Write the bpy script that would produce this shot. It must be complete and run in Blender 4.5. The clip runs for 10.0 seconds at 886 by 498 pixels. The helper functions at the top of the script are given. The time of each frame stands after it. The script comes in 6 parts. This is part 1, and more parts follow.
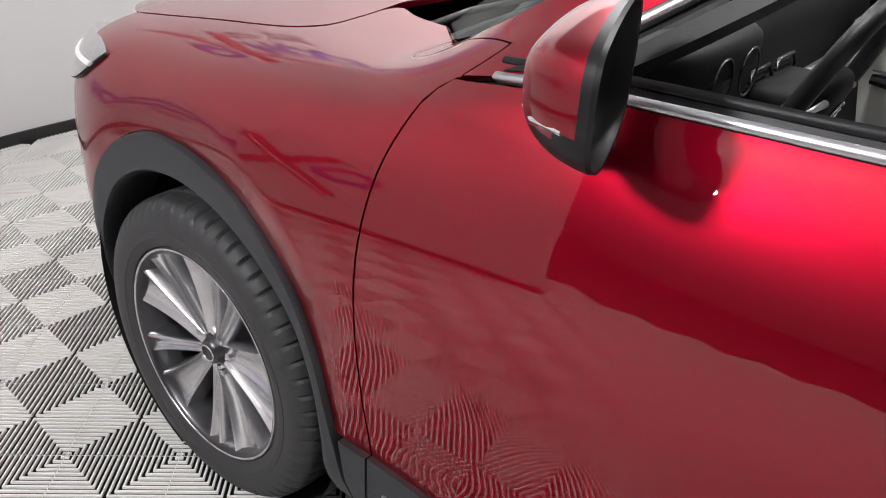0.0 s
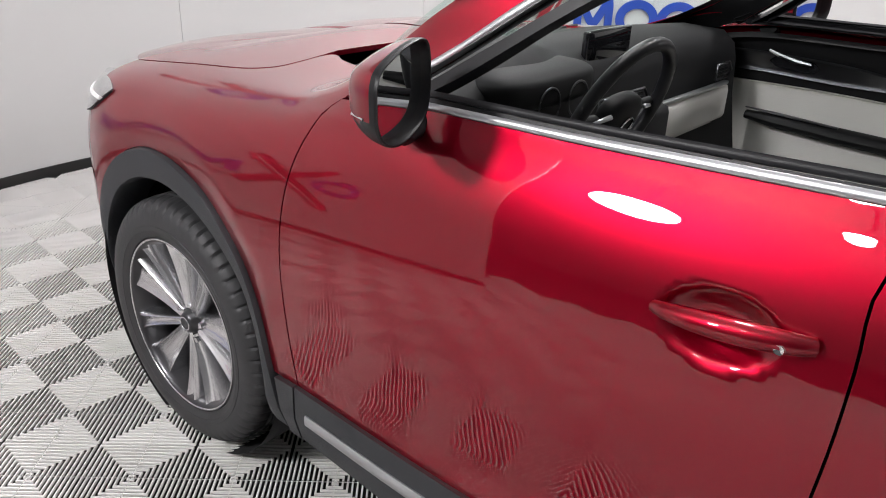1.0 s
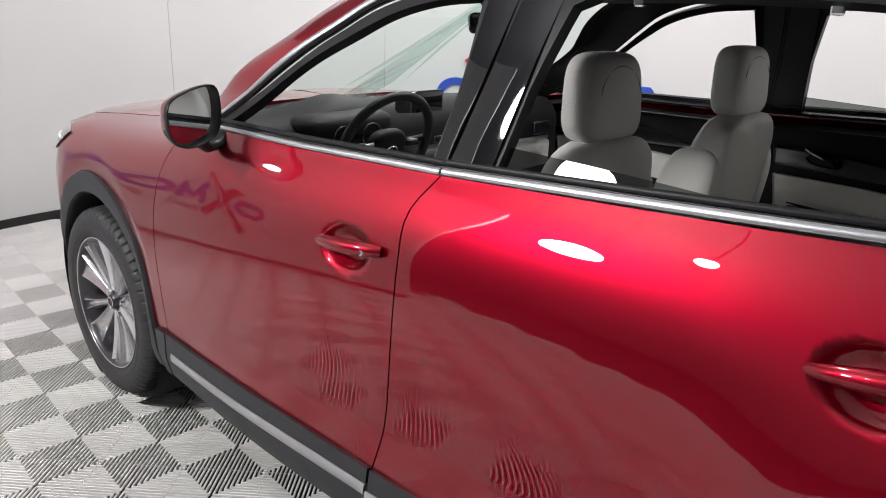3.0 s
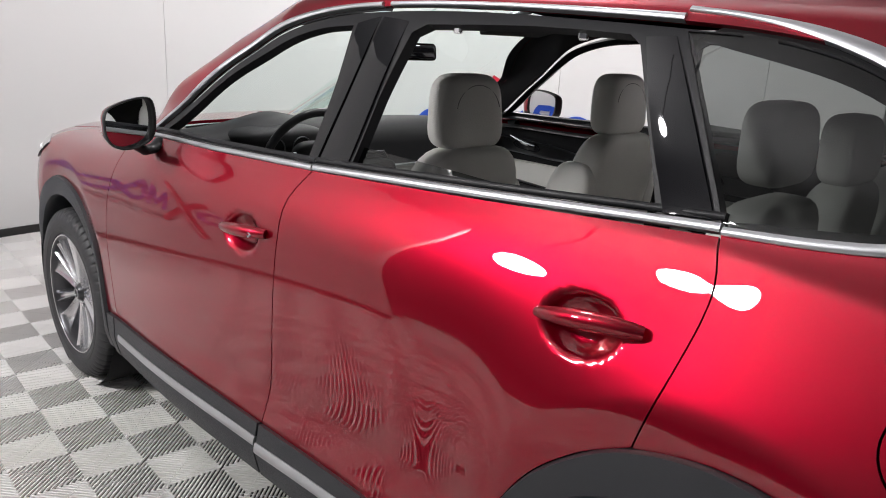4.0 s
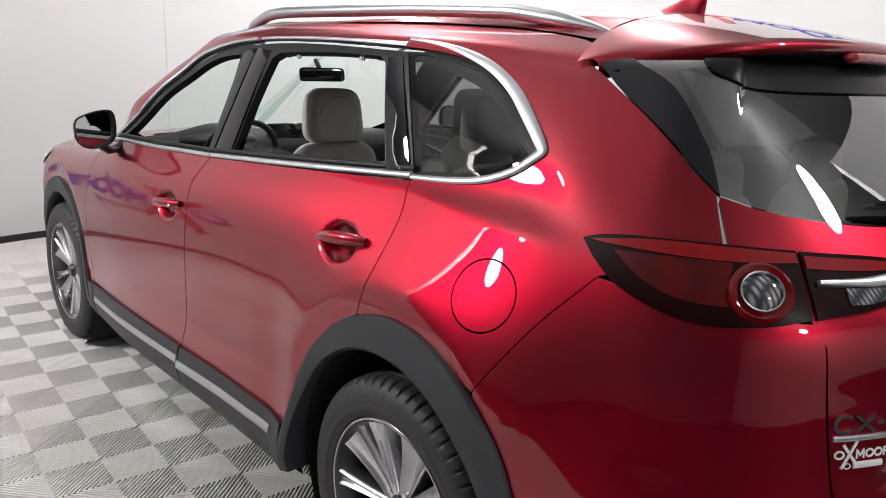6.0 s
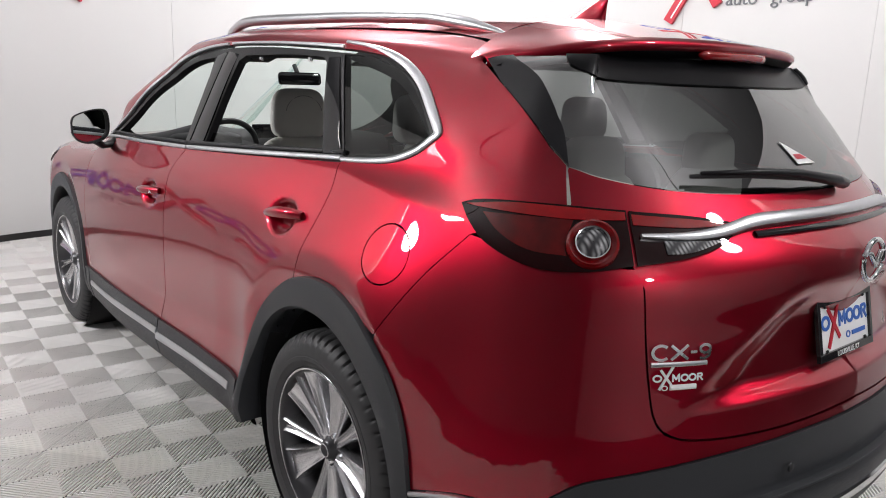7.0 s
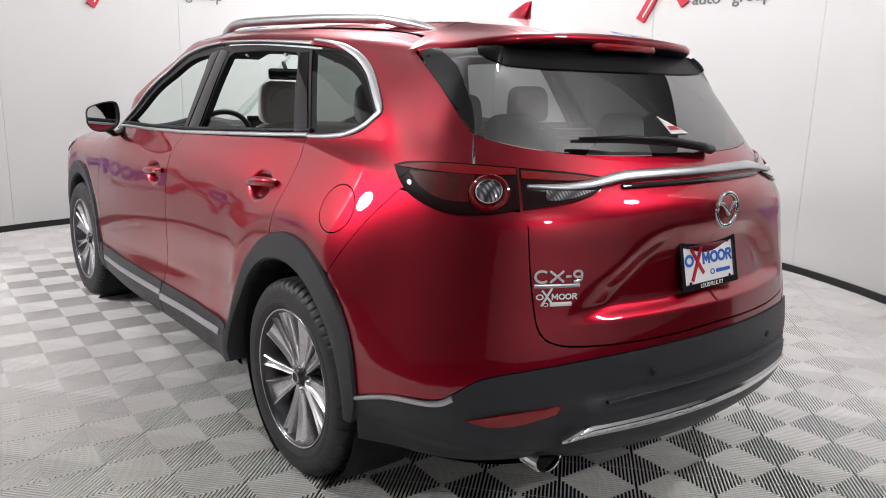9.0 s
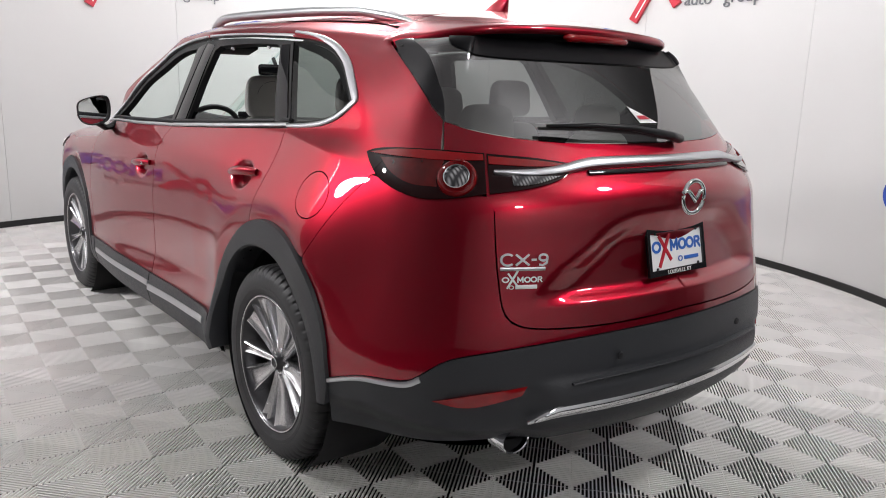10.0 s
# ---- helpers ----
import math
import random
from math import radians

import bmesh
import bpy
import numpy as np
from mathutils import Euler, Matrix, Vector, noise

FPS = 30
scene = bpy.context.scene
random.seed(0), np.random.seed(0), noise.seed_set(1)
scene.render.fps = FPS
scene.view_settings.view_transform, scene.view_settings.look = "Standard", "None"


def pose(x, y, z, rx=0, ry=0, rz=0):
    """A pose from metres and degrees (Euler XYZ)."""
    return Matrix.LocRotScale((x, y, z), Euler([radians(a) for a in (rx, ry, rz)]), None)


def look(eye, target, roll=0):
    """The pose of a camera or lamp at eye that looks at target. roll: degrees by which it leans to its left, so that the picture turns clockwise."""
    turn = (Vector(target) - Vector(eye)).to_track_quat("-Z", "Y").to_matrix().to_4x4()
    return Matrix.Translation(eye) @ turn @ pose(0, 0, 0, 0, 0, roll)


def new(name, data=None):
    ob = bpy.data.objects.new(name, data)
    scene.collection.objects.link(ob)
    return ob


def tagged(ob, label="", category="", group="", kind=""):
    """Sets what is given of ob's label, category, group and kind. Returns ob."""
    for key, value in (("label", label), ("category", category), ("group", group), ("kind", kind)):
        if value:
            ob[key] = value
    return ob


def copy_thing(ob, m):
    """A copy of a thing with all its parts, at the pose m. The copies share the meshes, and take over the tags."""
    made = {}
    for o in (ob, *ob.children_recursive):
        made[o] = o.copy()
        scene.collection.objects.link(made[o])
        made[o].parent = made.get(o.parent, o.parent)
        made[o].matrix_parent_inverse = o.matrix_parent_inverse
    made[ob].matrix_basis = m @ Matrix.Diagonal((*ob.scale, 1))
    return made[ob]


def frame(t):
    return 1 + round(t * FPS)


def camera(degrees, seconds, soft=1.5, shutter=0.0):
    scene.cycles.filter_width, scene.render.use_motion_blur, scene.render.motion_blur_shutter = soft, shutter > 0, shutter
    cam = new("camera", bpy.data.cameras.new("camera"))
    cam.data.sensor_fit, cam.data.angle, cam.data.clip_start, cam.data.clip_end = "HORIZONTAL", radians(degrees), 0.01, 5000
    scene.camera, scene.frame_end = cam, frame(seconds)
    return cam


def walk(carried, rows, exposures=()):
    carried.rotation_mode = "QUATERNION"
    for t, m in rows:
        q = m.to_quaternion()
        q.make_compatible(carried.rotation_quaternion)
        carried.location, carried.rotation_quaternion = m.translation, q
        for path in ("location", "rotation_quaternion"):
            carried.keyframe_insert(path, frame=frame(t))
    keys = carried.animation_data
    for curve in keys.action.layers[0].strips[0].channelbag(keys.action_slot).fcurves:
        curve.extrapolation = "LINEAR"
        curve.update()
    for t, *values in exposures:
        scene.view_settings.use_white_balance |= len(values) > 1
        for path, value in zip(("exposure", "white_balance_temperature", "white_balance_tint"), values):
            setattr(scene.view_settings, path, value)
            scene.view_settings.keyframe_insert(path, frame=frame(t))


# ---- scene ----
cam = camera(60.1, 10.0, 1.0)
PATH = [
    (0, (-1.706, 0.171, 1.438), (-0.33, 1.267, 0.487), 2.8),
    (0.5, (-1.804, -0.081, 1.477), (-0.43, 1.068, 0.588), 2.0),
    (1, (-1.911, -0.336, 1.514), (-0.522, 0.84, 0.684), 2.2),
    (1.5, (-1.911, -0.607, 1.519), (-0.526, 0.616, 0.751), 2.5),
    (2, (-1.933, -0.869, 1.541), (-0.553, 0.394, 0.834), 2.2),
    (2.5, (-2.015, -1.146, 1.547), (-0.638, 0.142, 0.881), 2.3),
    (2.7, (-2.038, -1.237, 1.561), (-0.663, 0.06, 0.907), 2.1),
    (3.8, (-1.966, -1.804, 1.551), (-0.619, -0.434, 0.992), 3.0),
    (4, (-1.991, -1.909, 1.551), (-0.646, -0.532, 1.008), 3.0),
    (4.5, (-2.043, -2.175, 1.552), (-0.717, -0.768, 1.039), 3.0),
    (5, (-2.042, -2.41, 1.551), (-0.732, -0.979, 1.062), 2.8),
    (5.5, (-2.003, -2.682, 1.537), (-0.706, -1.233, 1.07), 2.7),
    (5.7, (-2.029, -2.78, 1.558), (-0.734, -1.332, 1.084), 2.3),
    (6.8, (-2.082, -3.272, 1.534), (-0.831, -1.778, 1.083), 2.1),
    (7, (-2.051, -3.362, 1.52), (-0.806, -1.86, 1.078), 2.1),
    (7.5, (-2.004, -3.547, 1.513), (-0.775, -2.032, 1.073), 1.9),
    (8, (-2.078, -3.694, 1.501), (-0.856, -2.173, 1.063), 1.6),
    (8.5, (-2.158, -3.814, 1.5), (-0.939, -2.291, 1.059), 1.5),
    (9, (-2.188, -3.905, 1.487), (-0.969, -2.382, 1.048), 1.6),
    (9.5, (-2.164, -3.971, 1.468), (-0.947, -2.445, 1.032), 1.7),
    (10, (-2.142, -4.019, 1.441), (-0.93, -2.486, 1.013), 1.8),
]
walk(cam, [(t, look(eye, target, roll)) for t, eye, target, roll in PATH])

# ---- light and exposure ----
scene.view_settings.exposure = 0.72
world = bpy.data.worlds.new("hall_air")
world.use_nodes = True
world.node_tree.nodes["Background"].inputs[0].default_value = (0.9, 0.95, 1.0, 1)
world.node_tree.nodes["Background"].inputs[1].default_value = 0.05
scene.world = world

BOOTH = (0.03, 0.08, 3.98)  # middle and radius of the round booth
LAMPS = [(-4.2, 1.6, 3.1)]  # beyond the opening
FAR_LAMPS = [(-3.45, 0.32, 3.2)]
# unseen fill lamps, added to brighten the booth's far wall and floor
FILL_LAMPS = [(0.1, 0.7, 3.4), (1.75, -0.15, 3.3), (1.75, 2.3, 3.3)]
GLOBES = [(1.2, -4.0, 3.5), (-1.6, -6.4, 3.6)]
# ---- materials ----
def material(name, colour, rough=0.5, metal=0.0, coat=0.0, vary=0.06, scale=6.0, bump=0.0, bump_scale=80.0, coat_rough=0.03, spec=0.5, island=0.0):
    m = bpy.data.materials.new(name)
    m.use_nodes = True
    nt = m.node_tree
    b = nt.nodes["Principled BSDF"]
    b.inputs["Roughness"].default_value = rough
    b.inputs["Metallic"].default_value = metal
    b.inputs["Coat Weight"].default_value = coat
    b.inputs["Coat Roughness"].default_value = coat_rough
    b.inputs["Specular IOR Level"].default_value = spec
    co = nt.nodes.new("ShaderNodeTexCoord")
    n = nt.nodes.new("ShaderNodeTexNoise")
    n.inputs["Scale"].default_value = scale
    n.inputs["Detail"].default_value = 6
    nt.links.new(co.outputs["Object"], n.inputs["Vector"])
    ramp = nt.nodes.new("ShaderNodeMapRange")
    ramp.inputs["To Min"].default_value = 1 - vary
    ramp.inputs["To Max"].default_value = 1 + vary
    nt.links.new(n.outputs["Fac"], ramp.inputs["Value"])
    mix = nt.nodes.new("ShaderNodeVectorMath")
    mix.operation = "SCALE"
    mix.inputs[0].default_value = colour[:3]
    last = ramp.outputs["Result"]
    if island:
        info = nt.nodes.new("ShaderNodeObjectInfo")
        r2 = nt.nodes.new("ShaderNodeMapRange")
        r2.inputs["To Min"].default_value = 1 - island
        r2.inputs["To Max"].default_value = 1 + island
        nt.links.new(info.outputs["Random"], r2.inputs["Value"])
        mul = nt.nodes.new("ShaderNodeMath")
        mul.operation = "MULTIPLY"
        nt.links.new(last, mul.inputs[0])
        nt.links.new(r2.outputs["Result"], mul.inputs[1])
        last = mul.outputs[0]
    nt.links.new(last, mix.inputs["Scale"])
    nt.links.new(mix.outputs["Vector"], b.inputs["Base Color"])
    if bump:
        n2 = nt.nodes.new("ShaderNodeTexNoise")
        n2.inputs["Scale"].default_value = bump_scale
        n2.inputs["Detail"].default_value = 4
        nt.links.new(co.outputs["Object"], n2.inputs["Vector"])
        bp = nt.nodes.new("ShaderNodeBump")
        bp.inputs["Strength"].default_value = bump
        bp.inputs["Distance"].default_value = 0.004
        nt.links.new(n2.outputs["Fac"], bp.inputs["Height"])
        nt.links.new(bp.outputs["Normal"], b.inputs["Normal"])
    return m


def glass(name, tint, rough=0.0, least=0.07, most=0.8):
    """A thin pane: it lets light through, tinted, and mirrors by Fresnel."""
    m = bpy.data.materials.new(name)
    m.use_nodes = True
    nt = m.node_tree
    nt.nodes.remove(nt.nodes["Principled BSDF"])
    out = nt.nodes["Material Output"]
    tr = nt.nodes.new("ShaderNodeBsdfTransparent")
    tr.inputs[0].default_value = (*tint, 1)
    gl = nt.nodes.new("ShaderNodeBsdfGlossy")
    gl.inputs["Roughness"].default_value = rough
    gl.inputs[0].default_value = (1, 1, 1, 1)
    lw = nt.nodes.new("ShaderNodeLayerWeight")
    lw.inputs[0].default_value = 0.5
    pw = nt.nodes.new("ShaderNodeMath")
    pw.operation = "POWER"
    pw.inputs[1].default_value = 5.0
    nt.links.new(lw.outputs["Facing"], pw.inputs[0])
    fr = nt.nodes.new("ShaderNodeMapRange")
    fr.inputs["To Min"].default_value = least
    fr.inputs["To Max"].default_value = most
    nt.links.new(pw.outputs[0], fr.inputs["Value"])
    mx = nt.nodes.new("ShaderNodeMixShader")
    nt.links.new(fr.outputs[0], mx.inputs[0])
    nt.links.new(tr.outputs[0], mx.inputs[1])
    nt.links.new(gl.outputs[0], mx.inputs[2])
    nt.links.new(mx.outputs[0], out.inputs[0])
    return m


def glow(name, colour, strength):
    m = bpy.data.materials.new(name)
    m.use_nodes = True
    nt = m.node_tree
    nt.nodes.remove(nt.nodes["Principled BSDF"])
    e = nt.nodes.new("ShaderNodeEmission")
    e.inputs[0].default_value = (*colour, 1)
    e.inputs[1].default_value = strength
    nt.links.new(e.outputs[0], nt.nodes["Material Output"].inputs[0])
    return m


def ribbed(name, light, dark, scale):
    """A lamp's moulded reflector: fine upright and level ribs under a glossy lens."""
    m = material(name, light, 0.05, 0.3, 0.5, 0.2, 30.0, spec=0.4)
    nt = m.node_tree
    co = nt.nodes.new("ShaderNodeTexCoord")
    waves = []
    for way, k in (("X", 0.8), ("Y", 0.3)):
        w = nt.nodes.new("ShaderNodeTexWave")
        w.bands_direction = way
        w.inputs["Scale"].default_value = scale * k
        w.inputs["Distortion"].default_value = 0.6
        nt.links.new(co.outputs["Object"], w.inputs["Vector"])
        waves.append(w)
    mul = nt.nodes.new("ShaderNodeMath")
    mul.operation = "MULTIPLY"
    for i, w in enumerate(waves):
        nt.links.new(w.outputs["Fac"], mul.inputs[i])
    mix = nt.nodes.new("ShaderNodeMix")
    mix.data_type = "RGBA"
    mix.inputs["A"].default_value = (*dark, 1)
    mix.inputs["B"].default_value = (*light, 1)
    nt.links.new(mul.outputs[0], mix.inputs["Factor"])
    nt.links.new(mix.outputs["Result"], nt.nodes["Principled BSDF"].inputs["Base Color"])
    return m


PAINT = material("red_metallic_paint", (0.33, 0.0007, 0.016), 0.39, 0.96, 1.0, 0.05, 900.0, coat_rough=0.0)
PAINT.node_tree.nodes["Principled BSDF"].inputs["Coat IOR"].default_value = 1.55
SOOT = material("matt_black_moulding", (0.006, 0.006, 0.007), 0.35, 0, 0, 0.12, 12.0, spec=0.12)
CLAD = material("black_grained_plastic", (0.025, 0.027, 0.031), 0.42, 0, 0, 0.12, 9.0, 0.25, 700.0)
BLACK = material("gloss_black", (0.012, 0.012, 0.014), 0.03, 0, 0.1, 0.1, 5.0)
SATIN = material("satin_black_trim", (0.012, 0.012, 0.014), 0.4, 0, 0, 0.12, 12.0, 0.1, 500.0, spec=0.28)
DARK = material("black_underbody", (0.008, 0.008, 0.009), 0.85, 0, 0, 0.2, 10.0)
CHROME = material("bright_chrome", (0.82, 0.83, 0.85), 0.09, 1.0, 0, 0.03, 14.0)
BRUSHED = material("satin_silver", (0.6, 0.61, 0.63), 0.36, 1.0, 0, 0.05, 20.0)
RUBBER = material("tyre_rubber", (0.032, 0.032, 0.034), 0.55, 0, 0, 0.15, 14.0, 0.2, 300.0)
ALLOY = material("silver_alloy", (0.72, 0.72, 0.735), 0.27, 1.0, 0.2, 0.06, 25.0)
GUNMETAL = material("dark_alloy", (0.09, 0.09, 0.095), 0.3, 0.9, 0.3, 0.06, 20.0)
INLAY = material("satin_grey_inlay", (0.22, 0.225, 0.235), 0.3, 1.0, 0, 0.08, 12.0)
STITCH = material("grey_thread", (0.2, 0.2, 0.2), 0.7, 0, 0, 0.1, 60.0)
LEATHER = material("light_grey_leather", (0.66, 0.65, 0.62), 0.5, 0, 0, 0.05, 8.0, 0.3, 260.0)
TRIM = material("dark_cabin_plastic", (0.007, 0.0072, 0.008), 0.6, 0, 0, 0.15, 10.0, 0.06, 500.0, spec=0.25)
CLEAR = glass("clear_window", (0.84, 0.92, 0.89), 0.0, 0.04, 0.2)
PRIVACY = glass("privacy_window", (0.23, 0.25, 0.24), 0.0, 0.055, 0.5)
DARKGLASS = glass("dark_rear_window", (0.2, 0.22, 0.21), 0.0, 0.24, 0.75)
WALL = material("white_wall_panel", (0.6, 0.6, 0.594), 0.5, 0, 0, 0.03, 1.5, 0.03, 30.0)
TILE = material("grey_ribbed_tile", (0.87, 0.857, 0.835), 0.45, 0, 0, 0.14, 3.0, 0.15, 200.0, island=0.05, spec=0.25)
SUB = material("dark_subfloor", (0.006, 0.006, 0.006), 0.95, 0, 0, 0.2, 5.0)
BASE = material("black_skirting", (0.012, 0.012, 0.012), 0.5)
HALL = material("grey_hall_paint", (0.12, 0.12, 0.125), 0.8, 0, 0, 0.15, 2.0)
PALEHALL = material("pale_hall_paint", (0.6, 0.6, 0.61), 0.7, 0, 0, 0.15, 2.0)
CEIL = material("grey_ceiling", (0.3, 0.3, 0.305), 0.8, 0, 0, 0.1, 2.0)
LAMP = glow("lit_diffuser", (1.0, 0.975, 0.985), 125.0)
LAMP_GLOBE = glow("lit_globe_diffuser", (1.0, 0.975, 0.985), 100.0)
LAMP_SMALL = glow("lit_small_diffuser", (1.0, 0.975, 0.985), 92.0)
REDLENS = material("red_lamp_lens", (0.26, 0.002, 0.005), 0.06, 0, 0.8, 0.3, 30.0, spec=0.3)
DEEPRED = material("deep_red_lens", (0.15, 0.0015, 0.003), 0.06, 0, 0.6, 0.6, 25.0, spec=0.25)
SMOKED = material("smoked_lamp_lens", (0.012, 0.0005, 0.001), 0.02, 0, 0.0, 0.1, 30.0, spec=0.35)
CLEARLENS = material("clear_lamp_lens", (0.45, 0.45, 0.455), 0.12, 0.6, 0.8, 0.6, 60.0)
REDFIELD = material("shaded_red_reflector", (0.085, 0.0008, 0.0015), 0.05, 0, 0.6, 0.95, 16.0, spec=0.3)
RIBCLEAR = ribbed("ribbed_clear_reflector", (0.5, 0.5, 0.51), (0.06, 0.06, 0.065), 40.0)
BLUE = material("blue_sign_face", (0.02, 0.07, 0.42), 0.4)
PLATEBLUE = material("plate_blue_print", (0.03, 0.13, 0.5), 0.4)
REDSIGN = material("red_sign_face", (0.5, 0.01, 0.03), 0.4)
GREYSIGN = material("grey_sign_face", (0.16, 0.17, 0.18), 0.5)
WHITE = material("white_print", (0.85, 0.85, 0.85), 0.5)
FIN = material("black_painted_glass", (0.012, 0.012, 0.014), 0.12, 0, 0, 0.1, 5.0, spec=0.5)
SHELL = material("black_mirror_shell", (0.01, 0.01, 0.011), 0.42, 0, 0, 0.1, 9.0, spec=0.3)
MIRROR = material("mirror_glass", (0.88, 0.9, 0.92), 0.01, 1.0, 0, 0.0)

# ---- the body's surface: a plan outline and cross-sections along it ----
def pchip(xs, ys, x):
    """Monotone cubic through (xs, ys) at x; ys may hold several columns."""
    xs, ys, x = np.asarray(xs, float), np.asarray(ys, float), np.asarray(x, float)
    h = np.diff(xs)
    sh = (-1,) + (1,) * (ys.ndim - 1)
    d = np.diff(ys, axis=0) / h.reshape(sh)
    m = np.zeros_like(ys)
    m[1:-1] = np.where(d[1:] * d[:-1] > 0, 2 * d[1:] * d[:-1] / np.where(np.abs(d[1:] + d[:-1]) < 1e-12, 1e-12, d[1:] + d[:-1]), 0)
    m[0], m[-1] = d[0], d[-1]
    i = np.clip(np.searchsorted(xs, x) - 1, 0, len(xs) - 2)
    t = np.clip((x - xs[i]) / h[i], 0, 1)
    if ys.ndim > 1:
        t, hh = t[..., None], h[i][..., None]
    else:
        hh = h[i]
    return ((1 + 2 * t) * (1 - t) ** 2 * ys[i] + t * (1 - t) ** 2 * hh * m[i] + t * t * (3 - 2 * t) * ys[i + 1] + t * t * (t - 1) * hh * m[i + 1])


def smooth_through(pts, n):
    """n points on a Catmull-Rom curve through pts, evenly spaced by chord."""
    p = np.asarray(pts, float)
    if len(p) == 2:
        return p[0] + (p[1] - p[0]) * np.linspace(0, 1, n)[:, None]
    q = np.vstack([2 * p[0] - p[1], p, 2 * p[-1] - p[-2]])
    out = []
    for k in range(len(p) - 1):
        a, b, c, d = q[k : k + 4]
        t = np.linspace(0, 1, 24, endpoint=False)[:, None]
        out.append(0.5 * (2 * b + (c - a) * t + (2 * a - 5 * b + 4 * c - d) * t**2 + (3 * b - a - 3 * c + d) * t**3))
    out = np.vstack(out + [p[-1:]])
    s = np.r_[0, np.cumsum(np.linalg.norm(np.diff(out, axis=0), axis=1))]
    w = np.linspace(0, s[-1], n)
    return np.stack([np.interp(w, s, out[:, k]) for k in range(out.shape[1])], 1)


PLAN = [(0, 2.42), (0.4, 2.38), (0.7, 2.22), (0.87, 2.02), (0.945, 1.78), (0.965, 1.465), (0.965, 1.05), (0.963, 0.6), (0.966, 0.1), (0.968, -0.3),
        (0.972, -0.9), (0.98, -1.35), (0.978, -1.75), (0.955, -1.98), (0.905, -2.19), (0.80, -2.36), (0.62, -2.475), (0.32, -2.555), (0, -2.585)]
plan = smooth_through([(-0.4, 2.38)] + PLAN + [(-0.32, -2.555)], 1100)
plan = plan[np.argmax(plan[:, 0] >= 0) : len(plan) - np.argmax(plan[::-1, 0] >= 0)]
plan_s = np.r_[0, np.cumsum(np.linalg.norm(np.diff(plan, axis=0), axis=1))]
tang = np.gradient(plan, axis=0)
tang /= np.linalg.norm(tang, axis=1)[:, None]
inward = np.stack([tang[:, 1], -tang[:, 0]], 1)  # towards the car's middle
inward[inward[:, 0] > 0] *= 1
U_END = plan_s[-1]


def u_y(y):
    """The outline's length at y, along the flanks."""
    return np.interp(-np.asarray(y, float), -plan[:, 1], plan_s)


def u_x(x):
    """The outline's length at the half-width x, round the tail."""
    k = int(np.argmin(np.abs(plan[:, 1] + 1.5)))
    return np.interp(-np.abs(np.asarray(x, float)), -plan[k:, 0], plan_s[k:])


def flank(y, *xz):
    w = float(np.interp(-y, -plan[:, 1], plan[:, 0]))
    return float(u_y(y)), [(w - x, z) for x, z in xz]


def tail(u, *oz):
    return float(u), list(oz)


